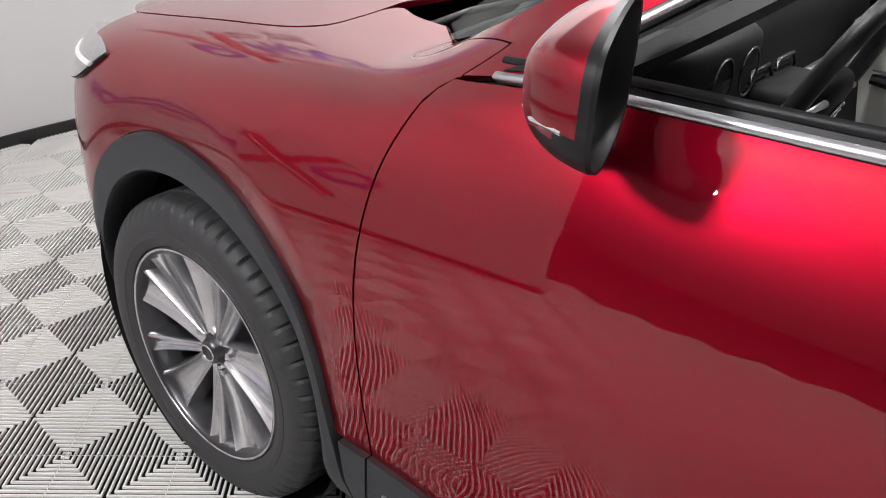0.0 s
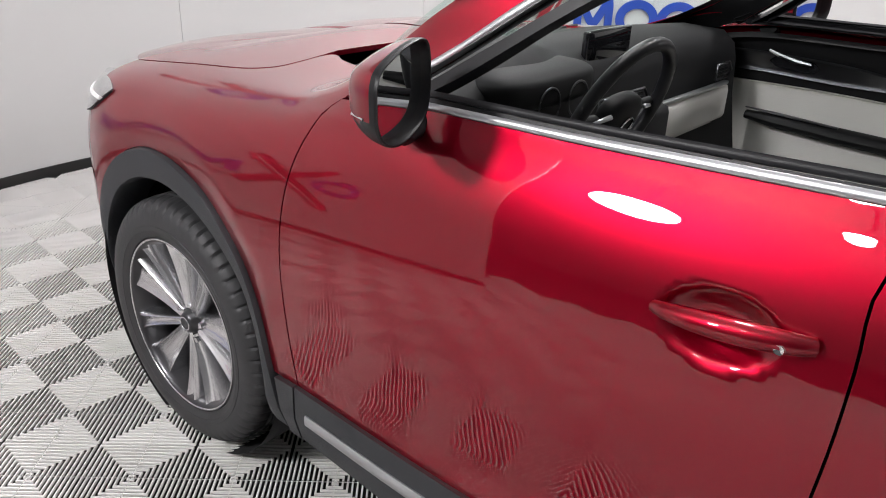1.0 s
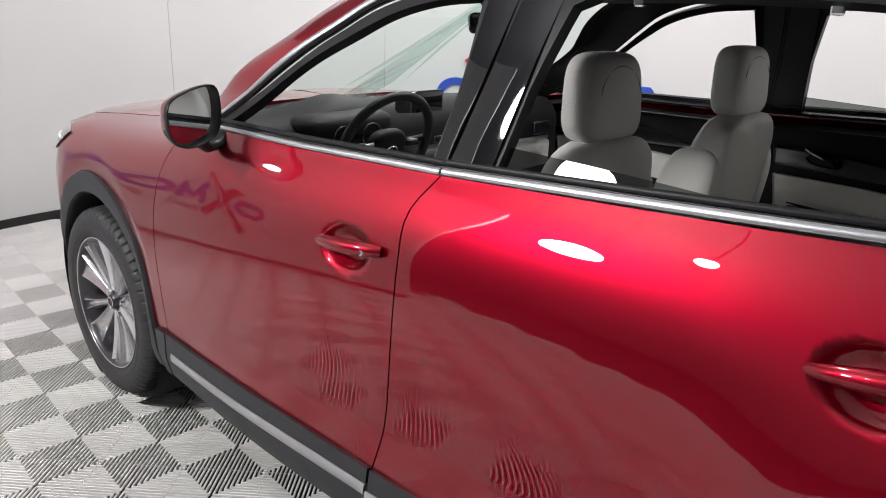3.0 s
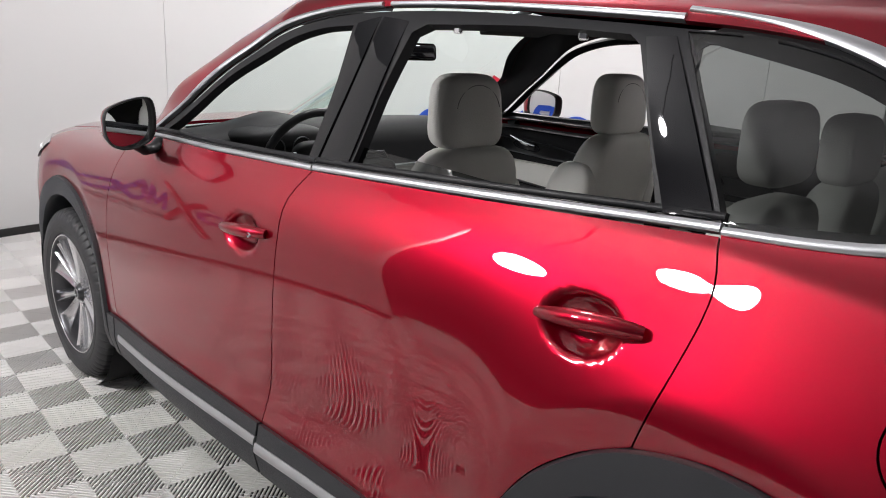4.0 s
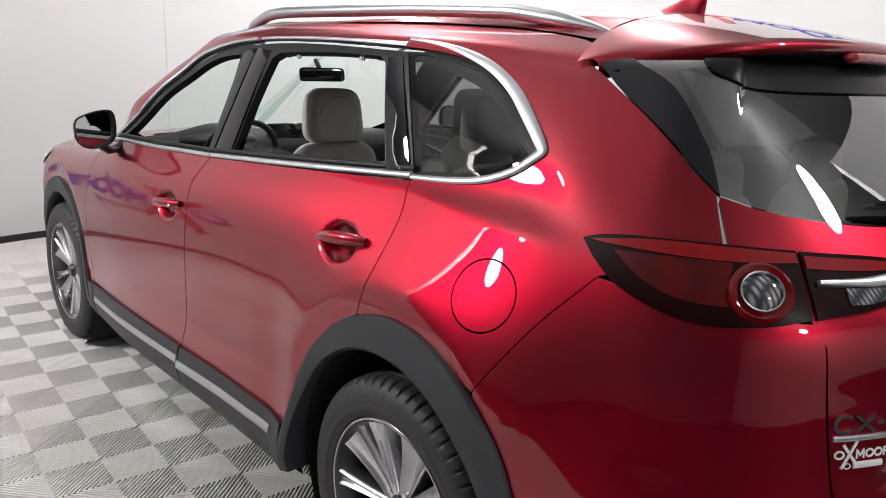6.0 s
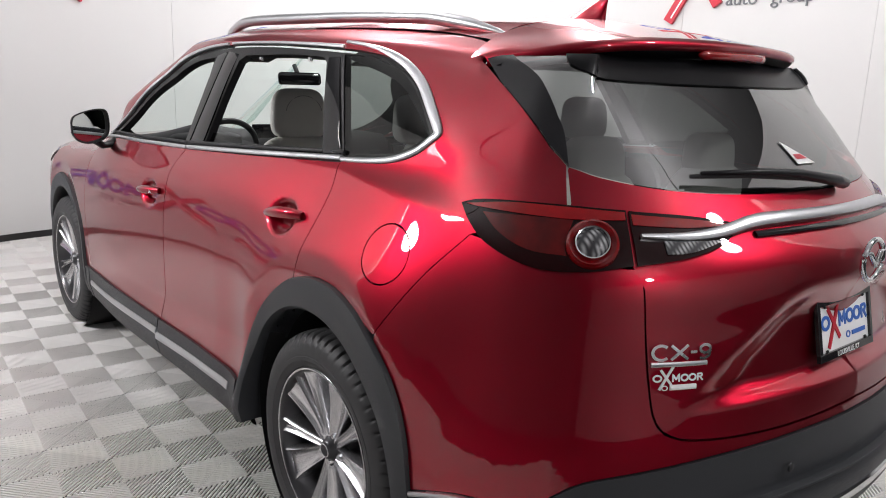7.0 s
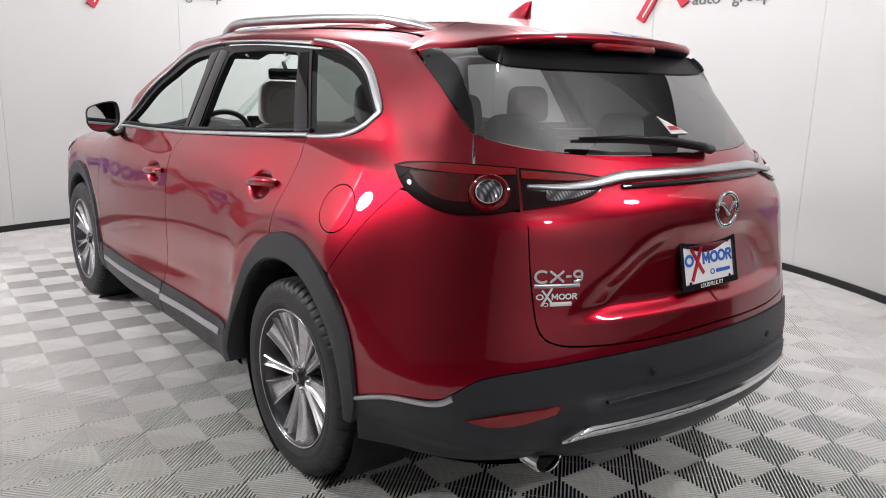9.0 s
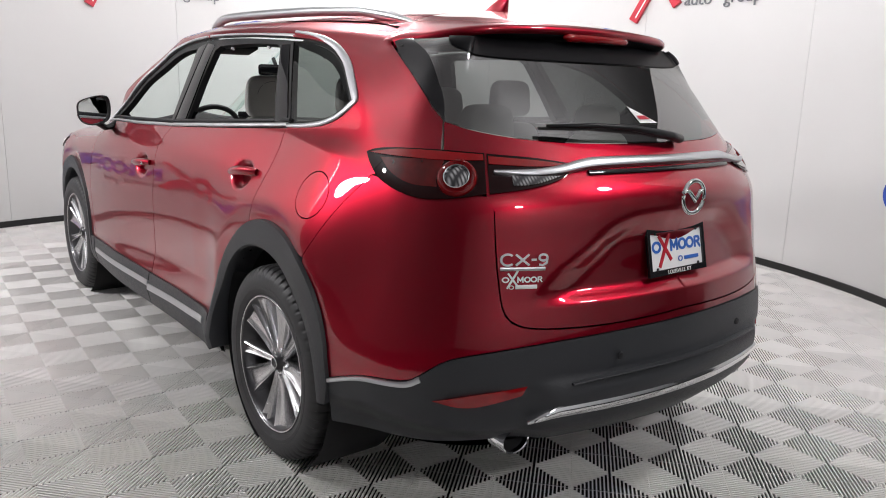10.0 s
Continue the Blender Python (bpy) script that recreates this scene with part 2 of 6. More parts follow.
SECTIONS = [
    tail(0.0, (.10, .2), (.05, .3), (.02, .42), (0, .55), (0, .68), (.02, .78), (.055, .87), (.11, .945), (.23, 1.01), (.4, 1.052), (.6, 1.08), (.8, 1.093), (1.0, 1.1), (1.2, 1.105)),
    flank(1.95, (.80, .25), (.85, .36), (.88, .48), (.905, .62), (.905, .76), (.893, .872), (.868, .95), (.815, 1.008), (.72, 1.045), (.575, 1.07), (.42, 1.083), (.28, 1.09), (.14, 1.094), (0, 1.096)),
    flank(1.465, (.90, .25), (.93, .42), (.945, .55), (.958, .70), (.958, .82), (.943, .925), (.905, 1.0), (.842, 1.05), (.75, 1.08), (.61, 1.1), (.45, 1.116), (.3, 1.126), (.15, 1.132), (0, 1.134)),
    flank(1.05, (.91, .25), (.945, .41), (.94, .52), (.952, .68), (.96, .83), (.95, .94), (.915, 1.035), (.86, 1.085), (.80, 1.105), (.66, 1.115), (.5, 1.125), (.33, 1.13), (.16, 1.135), (0, 1.14)),
    flank(0.6, (.915, .25), (.95, .41), (.942, .52), (.952, .68), (.962, .87), (.945, 1.04), (.913, 1.125), (.89, 1.168), (.837, 1.265), (.796, 1.358), (.61, 1.387), (.4, 1.402), (.2, 1.408), (0, 1.411)),
    flank(.35, (.917, .25), (.952, .415), (.943, .52), (.953, .68), (.964, .876), (.942, 1.046), (.909, 1.131), (.883, 1.174), (.829, 1.303), (.774, 1.442), (.675, 1.53), (.51, 1.568), (.27, 1.584), (0, 1.587)),
    flank(0.1, (.92, .25), (.955, .42), (.945, .52), (.955, .68), (.966, .88), (.940, 1.05), (.904, 1.135), (.872, 1.178), (.815, 1.32), (.75, 1.46), (.697, 1.58), (.61, 1.642), (.35, 1.677), (0, 1.688)),
    flank(-0.3, (.92, .25), (.955, .42), (.945, .53), (.956, .69), (.968, .89), (.939, 1.06), (.898, 1.142), (.858, 1.192), (.803, 1.33), (.75, 1.47), (.70, 1.59), (.65, 1.65), (.43, 1.71), (0, 1.742)),
    flank(-0.9, (.92, .25), (.955, .43), (.945, .54), (.957, .70), (.972, .90), (.935, 1.06), (.886, 1.155), (.825, 1.23), (.775, 1.37), (.727, 1.5), (.682, 1.60), (.63, 1.645), (.42, 1.708), (0, 1.745)),
    flank(-1.35, (.92, .27), (.95, .44), (.955, .56), (.968, .71), (.98, .90), (.948, 1.03), (.868, 1.175), (.797, 1.258), (.752, 1.38), (.708, 1.49), (.662, 1.585), (.61, 1.63), (.4, 1.696), (0, 1.735)),
    flank(-1.75, (.91, .29), (.935, .45), (.945, .57), (.965, .72), (.978, .89), (.949, 1.03), (.872, 1.175), (.80, 1.265), (.757, 1.37), (.695, 1.475), (.635, 1.555), (.575, 1.605), (.38, 1.676), (0, 1.713)),
    tail(u_y(-2.08), (.05, .30), (.0, .45), (-.02, .56), (0, .70), (.026, .84), (.052, 1.0), (.085, 1.12), (.135, 1.22), (.2, 1.32), (.255, 1.42), (.31, 1.515), (.355, 1.57), (.5, 1.62), (.7, 1.66)),
    tail(u_y(-2.36), (.06, .30), (-.005, .42), (-.03, .54), (-.014, .70), (.012, .84), (.034, .98), (.062, 1.10), (.14, 1.22), (.218, 1.32), (.29, 1.42), (.358, 1.51), (.408, 1.57), (.5, 1.62), (.7, 1.66)),
    tail(u_x(.32), (.06, .30), (-.02, .42), (-.04, .55), (-.03, .70), (-.01, .85), (0, .98), (.015, 1.11), (.10, 1.21), (.192, 1.31), (.29, 1.41), (.392, 1.51), (.452, 1.57), (.54, 1.62), (.7, 1.66)),
    tail(U_END, (.06, .30), (-.02, .42), (-.04, .55), (-.03, .70), (-.01, .85), (0, .98), (.01, 1.11), (.095, 1.21), (.188, 1.31), (.287, 1.41), (.39, 1.51), (.45, 1.57), (.54, 1.62), (.7, 1.66)),
]
SEC_U = np.array([s[0] for s in SECTIONS])
SEC = np.array([s[1] for s in SECTIONS])  # station, level, (offset, height)


DENT = np.zeros(0)


def column(u):
    """(offset, height) at every level for an array of u."""
    return pchip(SEC_U, SEC.reshape(len(SEC_U), -1), np.asarray(u, float)).reshape(np.shape(u) + SEC.shape[1:])


def skin_v(u, v, out=0.0):
    """Points of the left half at outline length u and level v, moved outwards by out."""
    u, v = np.broadcast_arrays(np.asarray(u, float), np.asarray(v, float))
    shape = u.shape
    uf, vf = u.ravel(), v.ravel()
    cols = column(uf)
    oz = np.zeros((len(uf), 2))
    lv = np.arange(SEC.shape[1], dtype=float)
    # monotone cubic along the level, one column each
    h = np.diff(cols, axis=1)
    m = np.zeros_like(cols)
    m[:, 1:-1] = np.where(h[:, 1:] * h[:, :-1] > 0, 0.5 * (h[:, 1:] + h[:, :-1]), 0)
    lim = 3 * np.minimum(np.abs(h[:, 1:]), np.abs(h[:, :-1]))
    m[:, 1:-1] = np.clip(m[:, 1:-1], -lim, lim)
    m[:, 0], m[:, -1] = h[:, 0], h[:, -1]
    i = np.clip(np.floor(vf).astype(int), 0, len(lv) - 2)
    t = (vf - i)[:, None]
    r = np.arange(len(uf))
    oz = ((1 + 2 * t) * (1 - t) ** 2 * cols[r, i] + t * (1 - t) ** 2 * m[r, i] + t * t * (3 - 2 * t) * cols[r, i + 1] + t * t * (t - 1) * m[r, i + 1])
    px, py = np.interp(uf, plan_s, plan[:, 0]), np.interp(uf, plan_s, plan[:, 1])
    if len(DENT):
        oz[:, 0] += dent(py, oz[:, 1])
    nx, ny = np.interp(uf, plan_s, inward[:, 0]), np.interp(uf, plan_s, inward[:, 1])
    x, y, z = px + nx * oz[:, 0], py + ny * oz[:, 0], oz[:, 1]
    return np.stack([-x, y, z], -1).reshape(shape + (3,))


# ---- the flank's lean: degrees that the sheet metal faces upwards, by place along the car and height ----
LEAN_Z = [.40, .56, .66, .76, .85, .92, .98, 1.05, 1.12, 1.19]
LEAN = [
    (1.95, (0, 0, 0, 2, 6, 12, 18, 22, 26, 30)),
    (1.45, (0, 0, -1, 1, 4.5, 9, 13, 20, 25, 30)),
    (1.05, (-1, -1, -2, .5, 4.5, 8.5, 12, 20, 27, 32)),
    (.60, (-1.5, -1.5, -2.5, 0, 3.8, 7.6, 11.2, 20, 28.5, 33)),
    (.30, (-2, -2, -2.8, -1, 2.5, 6.4, 10.6, 19.5, 28.5, 33)),
    (-.20, (-2, -2, -3, -1.4, 1.3, 4.6, 8.5, 18, 28, 33)),
    (-.80, (-2, -2, -2.5, -1, 1.5, 4, 7, 15, 26, 32)),
    (-1.05, (-1, 0, 1, 4, 8, 11, 14, 20, 26, 30)),
    (-1.40, (1, 1, 2, 4, 8, 14, 22, 28, 28, 28)),
    (-1.75, (3, 4, 5, 7, 10, 14, 20, 25, 26, 26)),
    (-2.10, (5, 6, 7, 8, 9, 11, 15, 20, 25, 26)),
]
DENT_Y, DENT_Z = np.arange(-2.12, 2.0, .02), np.arange(.36, 1.30, .005)


def soft(a, n, axis):
    """A running mean of n places along an axis, twice."""
    k = n // 2
    for _ in range(2):
        w = [(k, k) if i == axis else (0, 0) for i in range(a.ndim)]
        c = np.cumsum(np.pad(np.pad(a, w, "edge"), [(1, 0) if i == axis else (0, 0) for i in range(a.ndim)]), axis=axis)
        m = a.shape[axis]
        a = (np.take(c, range(2 * k + 1, 2 * k + 1 + m), axis) - np.take(c, range(m), axis)) / (2 * k + 1)
    return a


def dent_grid():
    """How far the flank lies inside the plain sections, so that it leans as LEAN says."""
    order = np.argsort([r[0] for r in LEAN])
    ys, rows = np.array([LEAN[i][0] for i in order]), np.array([LEAN[i][1] for i in order], float)
    lean = pchip(ys, rows, DENT_Y)
    grid, plain = np.zeros((len(DENT_Y), len(DENT_Z))), np.zeros((len(DENT_Y), len(DENT_Z)))
    for i, y in enumerate(DENT_Y):
        p = skin_v(np.full(400, float(u_y(y))), np.linspace(0, 8.5, 400))
        base = np.interp(DENT_Z, p[:, 2], -p[:, 0])
        top = float(np.interp(-y, [-1.95, -1.45, -1.05, -.8, -.6, .25, .8, 1.35, 1.75, 2.1], [.88, .90, .95, 1.06, 1.15, 1.182, 1.215, 1.235, 1.2, 1.18]))
        ang = pchip(LEAN_Z, lean[i], np.clip(DENT_Z, .40, 1.19))
        rise = np.interp(-y, [-.75, -.65, -.3, .2, .9, 1.1], [.40, .47, .52, .55, .575, .60])
        ang = ang + 11 * np.clip((rise + .010 - DENT_Z) / .02, 0, 1) * np.clip((.75 - y) / .2, 0, 1) * np.clip((y + 1.15) / .15, 0, 1)
        run = np.tan(np.radians(ang)) * .005
        want = np.cumsum(run[::-1])[::-1]
        k = int(np.argmin(np.abs(DENT_Z - top)))
        d = base - (base[k] + want - want[k])
        d[DENT_Z > top] = 0
        plain[i] = base
        grid[i] = d * np.clip((y + 2.1) / .25, 0, 1) * np.clip((1.97 - y) / .12, 0, 1)
    grid = soft(grid, 5, 0)
    # no waves along the doors
    even = plain - soft(plain - grid, 27, 0)
    w = np.clip((DENT_Y + 1.0) / .3, 0, 1)[:, None] * np.clip((1.85 - DENT_Y) / .3, 0, 1)[:, None] * np.clip((1.1 - DENT_Z) / .1, 0, 1)[None]
    grid = grid + (even - grid) * w
    # the lip round each wheel arch turns in from a crease
    yy, zz = np.meshgrid(DENT_Y, DENT_Z, indexing="ij")
    for yc, rx, rz, wide, deg in ((1.465, .455, .513, .082, 11), (-1.465, .49, .558, .068, 13)):
        r = (np.hypot((yy - yc) / rx, (zz - .372) / rz) - 1) * .5
        w = wide * np.clip((zz - .45) / .25, 0, 1)
        turn = np.clip(w - r, 0, .1)
        grid += math.tan(radians(deg)) * turn**2 / (turn + .008)
    return grid


def dent(y, z):
    fy, fz = (np.clip(y, -2.12, 1.96) + 2.12) / .02, (np.clip(z, .36, 1.29) - .36) / .005
    i, j = np.clip(fy.astype(int), 0, len(DENT_Y) - 2), np.clip(fz.astype(int), 0, len(DENT_Z) - 2)
    a, b = fy - i, fz - j
    return (DENT[i, j] * (1 - a) + DENT[i + 1, j] * a) * (1 - b) + (DENT[i, j + 1] * (1 - a) + DENT[i + 1, j + 1] * a) * b


DENT = dent_grid()


def level(u, z):
    """The level at which the skin has the height z."""
    u, z = np.broadcast_arrays(np.asarray(u, float), np.asarray(z, float))
    uf, zf = u.ravel(), z.ravel()
    lo, hi = np.zeros(len(uf)), np.full(len(uf), 13.0)
    for _ in range(22):
        mid = (lo + hi) / 2
        low = skin_v(uf, mid)[:, 2] < zf
        lo, hi = np.where(low, mid, lo), np.where(low, hi, mid)
    return ((lo + hi) / 2).reshape(u.shape)


def skin(u, z, out=0.0):
    """Points of the left half at outline length u and height z, moved out along the normal."""
    u, z = np.broadcast_arrays(np.asarray(u, float), np.asarray(z, float))
    p = skin_v(u, level(u, z))
    if np.any(out):
        e = 0.004
        a = skin_v(u + e, level(u + e, z)) - skin_v(u - e, level(u - e, z))
        b = skin_v(u, level(u, z + e)) - skin_v(u, level(u, z - e))
        n = np.cross(a, b)
        n /= np.maximum(np.linalg.norm(n, axis=-1), 1e-9)[..., None]
        n *= np.sign(n[..., :1] * -1 * 1.0 + n[..., 1:2] * np.where(p[..., 1:2] < -2.2, -1, 0) + 1e-9)
        p = p + n * np.asarray(out)[..., None]
    return p
# ---- mesh helpers ----
EXTRA = 0.12  # a level's length, about, in metres


def mesh_of(name, verts, faces, mat=None, smooth=True, normals=None):
    me = bpy.data.meshes.new(name)
    me.from_pydata([tuple(map(float, v)) for v in verts], [], [tuple(int(i) for i in f) for f in faces])
    if mat:
        for m in mat if isinstance(mat, (list, tuple)) else [mat]:
            me.materials.append(m)
    me.polygons.foreach_set("use_smooth", [smooth] * len(me.polygons))
    me.update()
    if normals is not None:
        me.normals_split_custom_set_from_vertices([tuple(map(float, n)) for n in normals])
    return me


def attach(ob, parent):
    if parent:
        ob.parent = parent
    return ob


def part(name, bm, mat, parent, label="", smooth=True):
    """One bmesh as one mesh object under a thing or a part."""
    me = bpy.data.meshes.new(name)
    bm.to_mesh(me)
    bm.free()
    for m in mat if isinstance(mat, (list, tuple)) else [mat]:
        me.materials.append(m)
    me.polygons.foreach_set("use_smooth", [smooth] * len(me.polygons))
    ob = attach(new(name, me), parent)
    return tagged(ob, label) if label else ob


def raw(name, verts, faces, mat, parent, label="", smooth=True, normals=None):
    ob = attach(new(name, mesh_of(name, verts, faces, mat, smooth, normals)), parent)
    return tagged(ob, label) if label else ob


def box_bm(size, at=(0, 0, 0), bevel=0.0, seg=2, turn=None):
    bm = bmesh.new()
    bmesh.ops.create_cube(bm, size=1)
    bmesh.ops.scale(bm, vec=size, verts=bm.verts)
    if bevel:
        bmesh.ops.bevel(bm, geom=bm.edges[:] + bm.verts[:], offset=bevel, segments=seg, affect="EDGES", profile=0.5)
    if turn is not None:
        bmesh.ops.transform(bm, matrix=turn, verts=bm.verts)
    bmesh.ops.translate(bm, vec=at, verts=bm.verts)
    return bm


def lathe(profile, n=64, axis="x"):
    """A turned body: profile of (along, radius) about an axis; open ends stay open."""
    verts, faces = [], []
    k = len(profile)
    for j in range(n):
        a = 2 * math.pi * j / n
        for s, r in profile:
            verts.append((s, r * math.cos(a), r * math.sin(a)) if axis == "x" else (r * math.cos(a), r * math.sin(a), s))
    for j in range(n):
        for i in range(k - 1):
            a, b = j * k + i, ((j + 1) % n) * k + i
            faces.append((a, a + 1, b + 1, b))
    return verts, faces


def tube(points, radius, n=10, closed=False, caps=True, flat=1.0):
    """A round bar along points; radius may be a list. flat squeezes it across its second axis."""
    pts = [Vector(p) for p in points]
    rad = radius if isinstance(radius, (list, tuple, np.ndarray)) else [radius] * len(pts)
    verts, faces = [], []
    up = Vector((0, 0, 1))
    for i, p in enumerate(pts):
        a = pts[(i - 1) % len(pts)] if closed or i else pts[0]
        b = pts[(i + 1) % len(pts)] if closed or i < len(pts) - 1 else pts[-1]
        d = (b - a).normalized()
        u = up if abs(d.dot(up)) < 0.95 else Vector((1, 0, 0))
        s = d.cross(u).normalized()
        w = s.cross(d).normalized()
        for j in range(n):
            t = 2 * math.pi * j / n
            verts.append(p + s * math.cos(t) * rad[i] + w * math.sin(t) * rad[i] * flat)
    m = len(pts)
    for i in range(m if closed else m - 1):
        for j in range(n):
            a, b = i * n + j, i * n + (j + 1) % n
            c, d = ((i + 1) % m) * n + (j + 1) % n, ((i + 1) % m) * n + j
            faces.append((a, b, c, d))
    if caps and not closed:
        faces.append(tuple(range(n))[::-1])
        faces.append(tuple((m - 1) * n + j for j in range(n)))
    return verts, faces


def stroke(pts, width, depth=.022, y=.0, n=3):
    """A flat raised stroke along points (x, z)."""
    bm = bmesh.new()
    p = np.asarray(pts, float)
    closed = np.allclose(p[0], p[-1])
    d = np.gradient(p, axis=0)
    if closed:
        d[0] = d[-1] = p[1] - p[-2]
    d /= np.maximum(np.linalg.norm(d, axis=1), 1e-9)[:, None]
    nn = np.stack([-d[:, 1], d[:, 0]], 1) * width / 2
    rows = [[bm.verts.new((q[0], yy, q[1])) for q, yy in ((a + b, y), (a + b, y + depth), (a - b, y + depth), (a - b, y))] for a, b in zip(p, nn)]
    for r0, r1 in zip(rows[:-1], rows[1:]):
        for i in range(4):
            bm.faces.new((r0[i], r0[(i + 1) % 4], r1[(i + 1) % 4], r1[i]))
    if not closed:
        bm.faces.new(rows[0])
        bm.faces.new(rows[-1][::-1])
    bmesh.ops.recalc_face_normals(bm, faces=bm.faces)
    return bm


def ring_pts(cx, cz, rx, rz, n=36):
    return [(cx + rx * math.cos(a), cz + rz * math.sin(a)) for a in np.linspace(0, 2 * math.pi, n + 1)]


def straight(*pts, n=8):
    out = []
    for a, b in zip(pts[:-1], pts[1:]):
        out += [(a[0] + (b[0] - a[0]) * k / n, a[1] + (b[1] - a[1]) * k / n) for k in range(n)]
    return out + [pts[-1]]


def mark_shapes(k, depth):
    """The sign's shapes at scale k: rings, a zigzag and a hook, and the tall cross apart."""
    h = .135
    rows = [("ring", ring_pts(-.72, 0, .13, h - .03), .06), ("zigzag", straight((-.19, -h), (-.19, h), (-.08, -.06), (.03, h), (.03, -h), n=5), .055), ("ring", ring_pts(.23, 0, .12, h - .03), .06), ("ring", ring_pts(.52, 0, .12, h - .03), .06),
            ("hook", straight((.72, -h), (.72, h - .03), (.86, h - .03), (.89, .05), (.84, .0), (.74, .0), n=4), .055), ("leg", straight((.80, 0), (.91, -h)), .055)]
    cross = [("red_bar", straight((-.62, .30), (-.22, -.27)), .085), ("red_bar", straight((-.19, .42), (-.66, -.40)), .085)]
    cut = lambda p: [(x * k, z * k) for x, z in p]
    return [(n, stroke(cut(p), w * k, depth)) for n, p, w in rows], [(n, stroke(cut(p), w * k, depth * (1.3 + .3 * i), depth * .2)) for i, (n, p, w) in enumerate(cross)]


def U(y):
    return float(u_y(y))


def outline(*runs, n=26):
    """A closed outline in (u, level) from runs of (u, height) points; each run is smooth, corners lie between them."""
    out = []
    for r in runs:
        p = smooth_through(r, n if len(r) > 2 else 10)
        out.append(p[:-1])
    p = np.vstack(out)
    return np.stack([p[:, 0], level(p[:, 0], p[:, 1])], 1)


def yz(*pts):
    return [(U(y), z) for y, z in pts]


def inset(poly, g):
    """Move a closed outline inwards by g metres."""
    p = poly * (1, EXTRA)
    a, b = np.roll(p, 1, axis=0), np.roll(p, -1, axis=0)
    d1, d2 = p - a, b - p
    d1 /= np.maximum(np.linalg.norm(d1, axis=1), 1e-9)[:, None]
    d2 /= np.maximum(np.linalg.norm(d2, axis=1), 1e-9)[:, None]
    n1, n2 = np.stack([-d1[:, 1], d1[:, 0]], 1), np.stack([-d2[:, 1], d2[:, 0]], 1)
    nn = n1 + n2
    nn /= np.maximum((nn * n1).sum(1), 0.35)[:, None]
    area = 0.5 * np.sum(p[:, 0] * np.roll(p[:, 1], -1) - np.roll(p[:, 0], -1) * p[:, 1])
    return (p + nn * g * np.sign(area)) / (1, EXTRA)


def skin_n(u, v):
    e, w = 0.022, 0.1
    a = skin_v(np.clip(u + e, 0, U_END), v) - skin_v(np.clip(u - e, 0, U_END), v)
    b = skin_v(u, np.clip(v + w, 0, 13)) - skin_v(u, np.clip(v - w, 0, 13))
    n = np.cross(a, b)
    n /= np.maximum(np.linalg.norm(n, axis=-1), 1e-9)[..., None]
    return n


def fill(poly, du=0.03, dv=0.25, holes=()):
    """Points and triangles of an outline in (u, level), with an even grid inside."""
    loops = [poly, *holes]
    pts, edges = [], []
    for q in loops:
        k = len(pts)
        pts += [(a, b * EXTRA) for a, b in q]
        edges += [(k + i, k + (i + 1) % len(q)) for i in range(len(q))]
    rim = len(pts)
    lo, hi = poly.min(0), poly.max(0)
    gu, gv = np.meshgrid(np.arange(lo[0] + du / 2, hi[0], du), np.arange(lo[1] + dv / 2, hi[1], dv))
    g = np.stack([gu.ravel(), gv.ravel()], 1)

    def inside(q, pt):
        x, y = q[:, 0], q[:, 1] * EXTRA
        x2, y2 = np.roll(x, -1), np.roll(y, -1)
        px, py = pt[:, :1], pt[:, 1:] * EXTRA
        cut = ((y > py) != (y2 > py)) & (px < (x2 - x) * (py - y) / np.where(np.abs(y2 - y) < 1e-12, 1e-12, y2 - y) + x)
        return cut.sum(1) % 2 == 1

    def near(q, pt, d):
        p = q * (1, EXTRA)
        return np.array([np.min(np.hypot(*(p - a * (1, EXTRA)).T)) < d for a in pt]) if len(pt) else np.zeros(0, bool)

    ok = inside(poly, g)
    for q in holes:
        ok &= ~inside(q, g)
    g = g[ok]
    for q in loops:
        g = g[~near(q, g, du * 0.45)]
    pts += [(a, b * EXTRA) for a, b in g]
    from_cdt = delaunay_2d_cdt([Vector(p) for p in pts], edges, [], 0, 1e-7)
    vs, tris = np.array([tuple(v) for v in from_cdt[0]]), from_cdt[2]
    tri = np.array([t for t in tris if len(t) == 3])
    mid = vs[tri].mean(1) / (1, EXTRA)
    keep = inside(poly, mid)
    for q in holes:
        keep &= ~inside(q, mid)
    return vs / (1, EXTRA), tri[keep]


